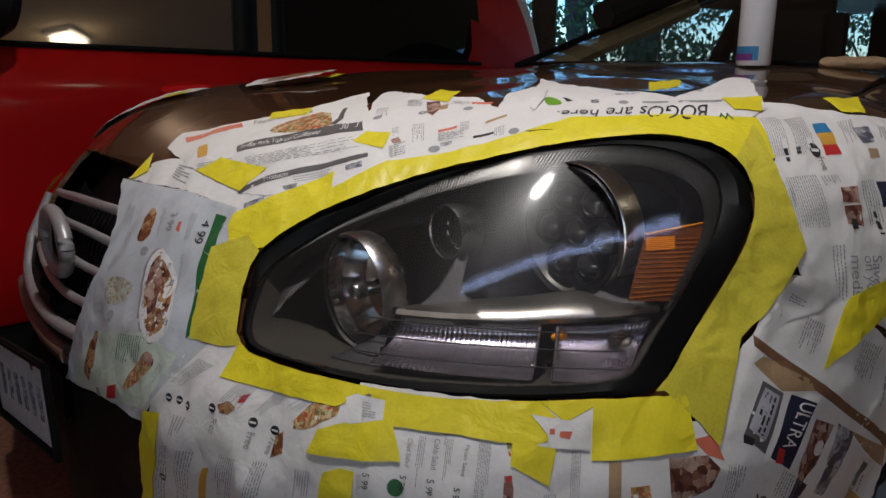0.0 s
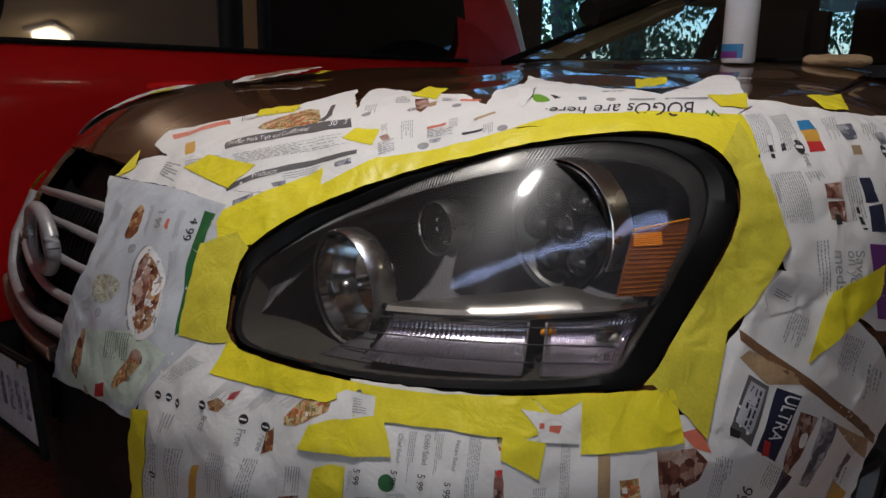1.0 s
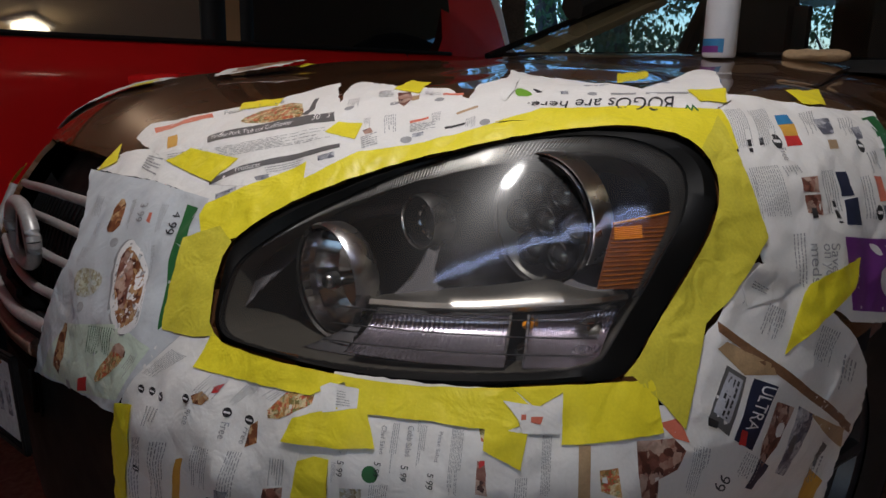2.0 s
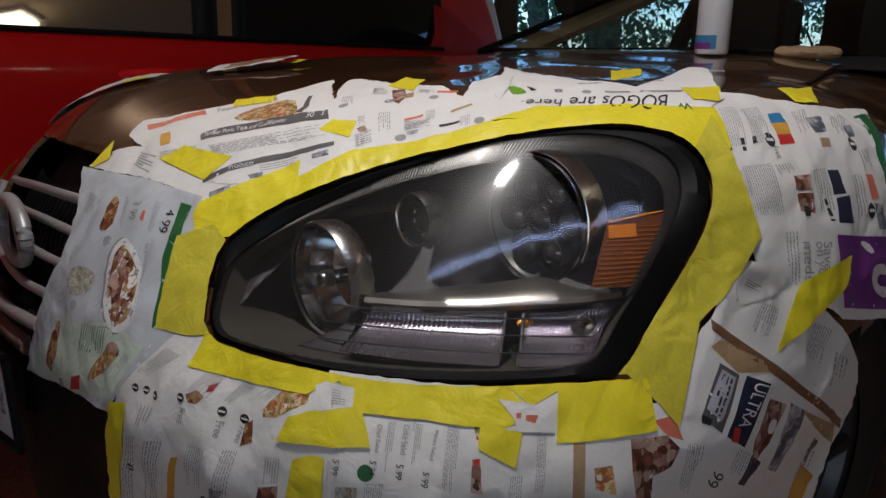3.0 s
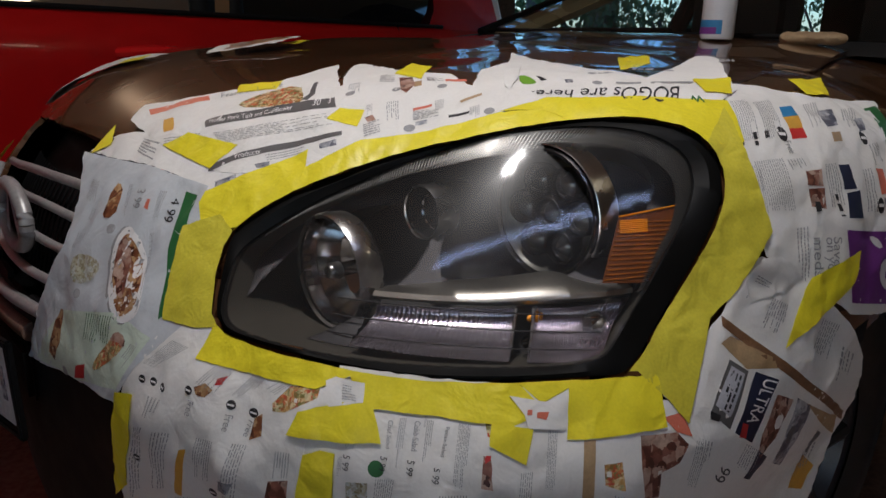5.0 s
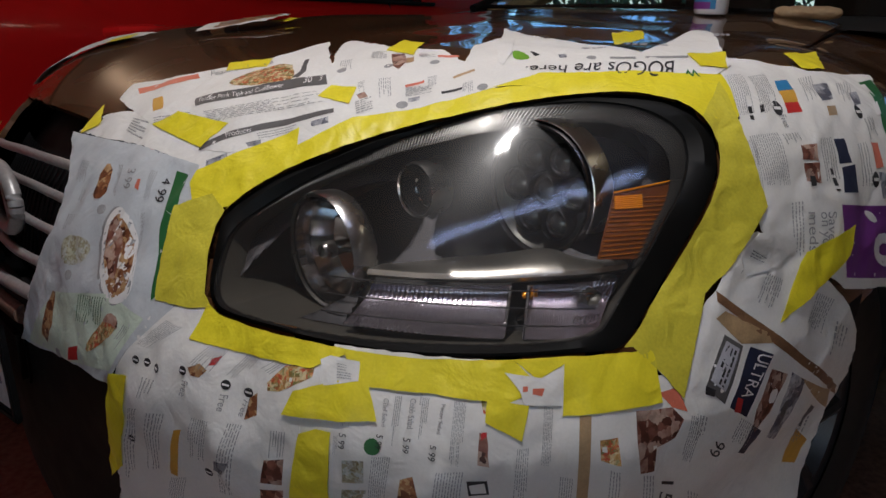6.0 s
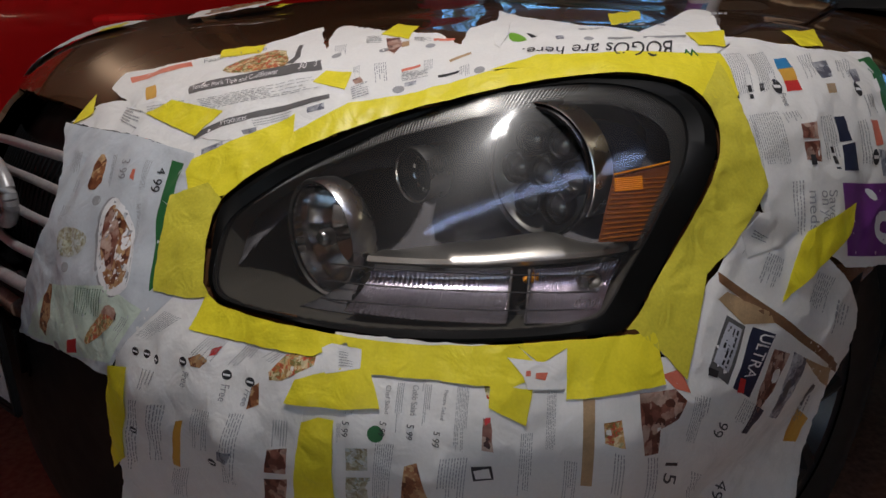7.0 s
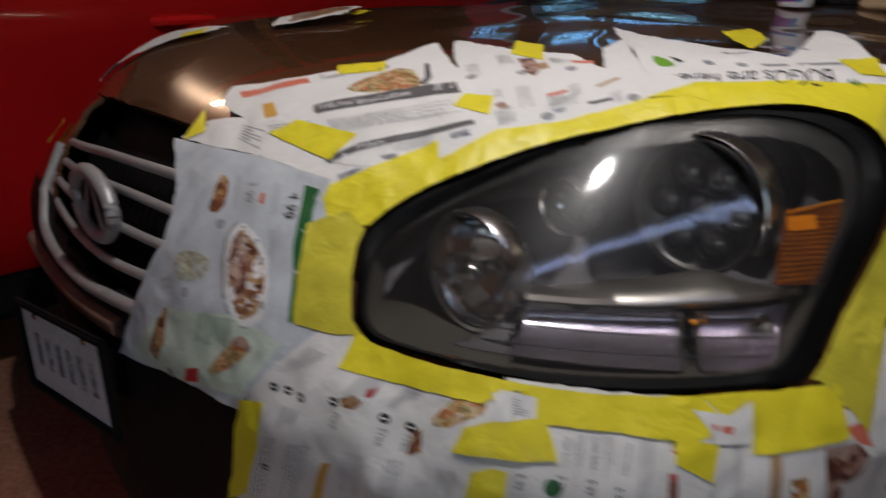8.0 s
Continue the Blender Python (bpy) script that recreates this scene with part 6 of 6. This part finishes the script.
bm = lathe([(0.0, 0.0), (0.07, 0.005), (0.10, 0.04), (0.095, 0.10), (0.05, 0.14), (0.0, 0.15)], 24)
bmesh.ops.transform(bm, matrix=pose(-0.55, -0.08, 1.27, 0, -80, 0) @ Matrix.Diagonal((1.0, 1.1, 0.9, 1)), verts=bm.verts)
part("door_mirror", bm, M_BLACK, red, "black door mirror")
for x in (-1.9, 1.15):
    wheel = part("road_wheel", lathe([(0.2, 0.1), (0.3, 0.12), (0.35, 0.08), (0.35, -0.08), (0.3, -0.11), (0.2, -0.1)], 36, Matrix.Translation((x, 0.14, 0.35)) @ pose(0, 0, 0, 90, 0, 0)), M_RUBBER, red)
    part("rim", lathe([(0.0, 0.08), (0.1, 0.07), (0.21, 0.09)], 30, Matrix.Translation((x, 0.14, 0.35)) @ pose(0, 0, 0, 90, 0, 0)), M_SATIN, wheel)

# ---- outside ----
def tree(x, y, h, seed):
    rng = random.Random(seed)
    t = tagged(new("tree"), "leafy tree with a grey trunk at dusk", "tree", "trees outside")
    t.matrix_world = pose(x, y, -0.02)
    trunk = [(0.25 * noise.noise((k * 0.4, seed, 0)), 0.25 * noise.noise((k * 0.4, seed, 9)), h * k / 10) for k in range(11)]
    tr = part("trunk", tube(trunk, [0.22 * (1 - k / 11.5) for k in range(11)], 9), M_BARK, t)
    tips = []
    for k in range(12):
        i = rng.randint(3, 9)
        b = Vector(trunk[i])
        w, le = rng.uniform(0, 6.28), rng.uniform(0.9, 2.4) * (1.2 - i / 12)
        pts = [b + Vector((math.cos(w) * le * s, math.sin(w) * le * s, le * 0.5 * s + 0.15 * math.sin(6 * s))) for s in (0, 0.35, 0.7, 1.0)]
        part("limb", tube(pts, [0.07, 0.05, 0.03, 0.012], 6), M_BARK, tr)
        tips += pts[1:]
    verts, faces = [], []
    for p in tips:
        for _ in range(46):
            c = p + Vector((rng.gauss(0, 0.5), rng.gauss(0, 0.5), rng.gauss(0, 0.35)))
            m = Euler((rng.uniform(0, 6), rng.uniform(0, 6), rng.uniform(0, 6))).to_matrix()
            s = rng.uniform(0.035, 0.085)
            n = len(verts)
            verts += [c + m @ Vector(q) * s for q in ((-1, 0, 0), (0, -0.5, 0.1), (1, 0, 0), (0, 0.5, 0.1))]
            faces.append((n, n + 1, n + 2, n + 3))
    me = bpy.data.meshes.new("crown")
    me.from_pydata(verts, [], faces)
    me.materials.append(M_LEAF)
    tagged(new("crown", me), kind="stuff").parent = t


for k, (x, y, h) in enumerate([(2.2, 12.0, 6.5), (3.9, 14.0, 7.0), (5.2, 11.5, 6.0), (6.9, 14.5, 7.5), (1.2, 15.0, 7.0), (9.2, 14.0, 6.5), (4.6, 18.0, 8.0), (8.0, 19.0, 8.5), (2.9, 20.0, 8.0), (12.0, 17.0, 8.0)]):
    tree(x, y, h, 200 + k)


def shrub(x, y, w, h, seed):
    rng = random.Random(seed)
    s = tagged(new("shrub"), "dense green shrub at dusk", "shrub", "shrubs outside")
    s.matrix_world = pose(x, y, -0.02)
    for k in range(5):
        a = rng.uniform(0, 6.28)
        part("stem", tube([(0, 0, 0), (0.15 * w * math.cos(a), 0.15 * w * math.sin(a), h * 0.4), (0.35 * w * math.cos(a), 0.35 * w * math.sin(a), h * 0.8)], [0.04, 0.03, 0.012], 6), M_BARK, s)
    verts, faces = [], []
    clumps = [Vector((rng.gauss(0, w * 0.35), rng.gauss(0, w * 0.3), rng.uniform(0.3, h))) for _ in range(26)]
    for c0 in clumps:
        for _ in range(52):
            c = c0 + Vector((rng.gauss(0, 0.22), rng.gauss(0, 0.22), rng.gauss(0, 0.18)))
            m = Euler((rng.uniform(0, 6), rng.uniform(0, 6), rng.uniform(0, 6))).to_matrix()
            q = rng.uniform(0.035, 0.075)
            n = len(verts)
            verts += [c + m @ Vector(p) * q for p in ((-1, 0, 0), (0, -0.5, 0.15), (1, 0, 0), (0, 0.5, 0.15))]
            faces.append((n, n + 1, n + 2, n + 3))
    me = bpy.data.meshes.new("leaves")
    me.from_pydata(verts, [], faces)
    me.materials.append(M_LEAF)
    tagged(new("leaves", me), kind="stuff").parent = s


for k, (x, y, w, h) in enumerate([(1.6, 10.5, 1.6, 1.7), (2.9, 11.5, 1.8, 2.2), (4.2, 10.8, 1.6, 1.6), (5.4, 12.5, 2.0, 2.4), (6.9, 11.5, 1.8, 1.9), (8.6, 13.0, 2.2, 2.3), (3.6, 14.5, 2.2, 2.6), (2.2, 14.0, 2.0, 2.9)]):
    shrub(x, y, w, h, 300 + k)
tagged(link("post", boxed(0.80, 5.9, CEIL / 2, 0.16, 0.16, CEIL, bevel=0.01), M_BARK), "grey weathered carport post", "post", kind="structure")
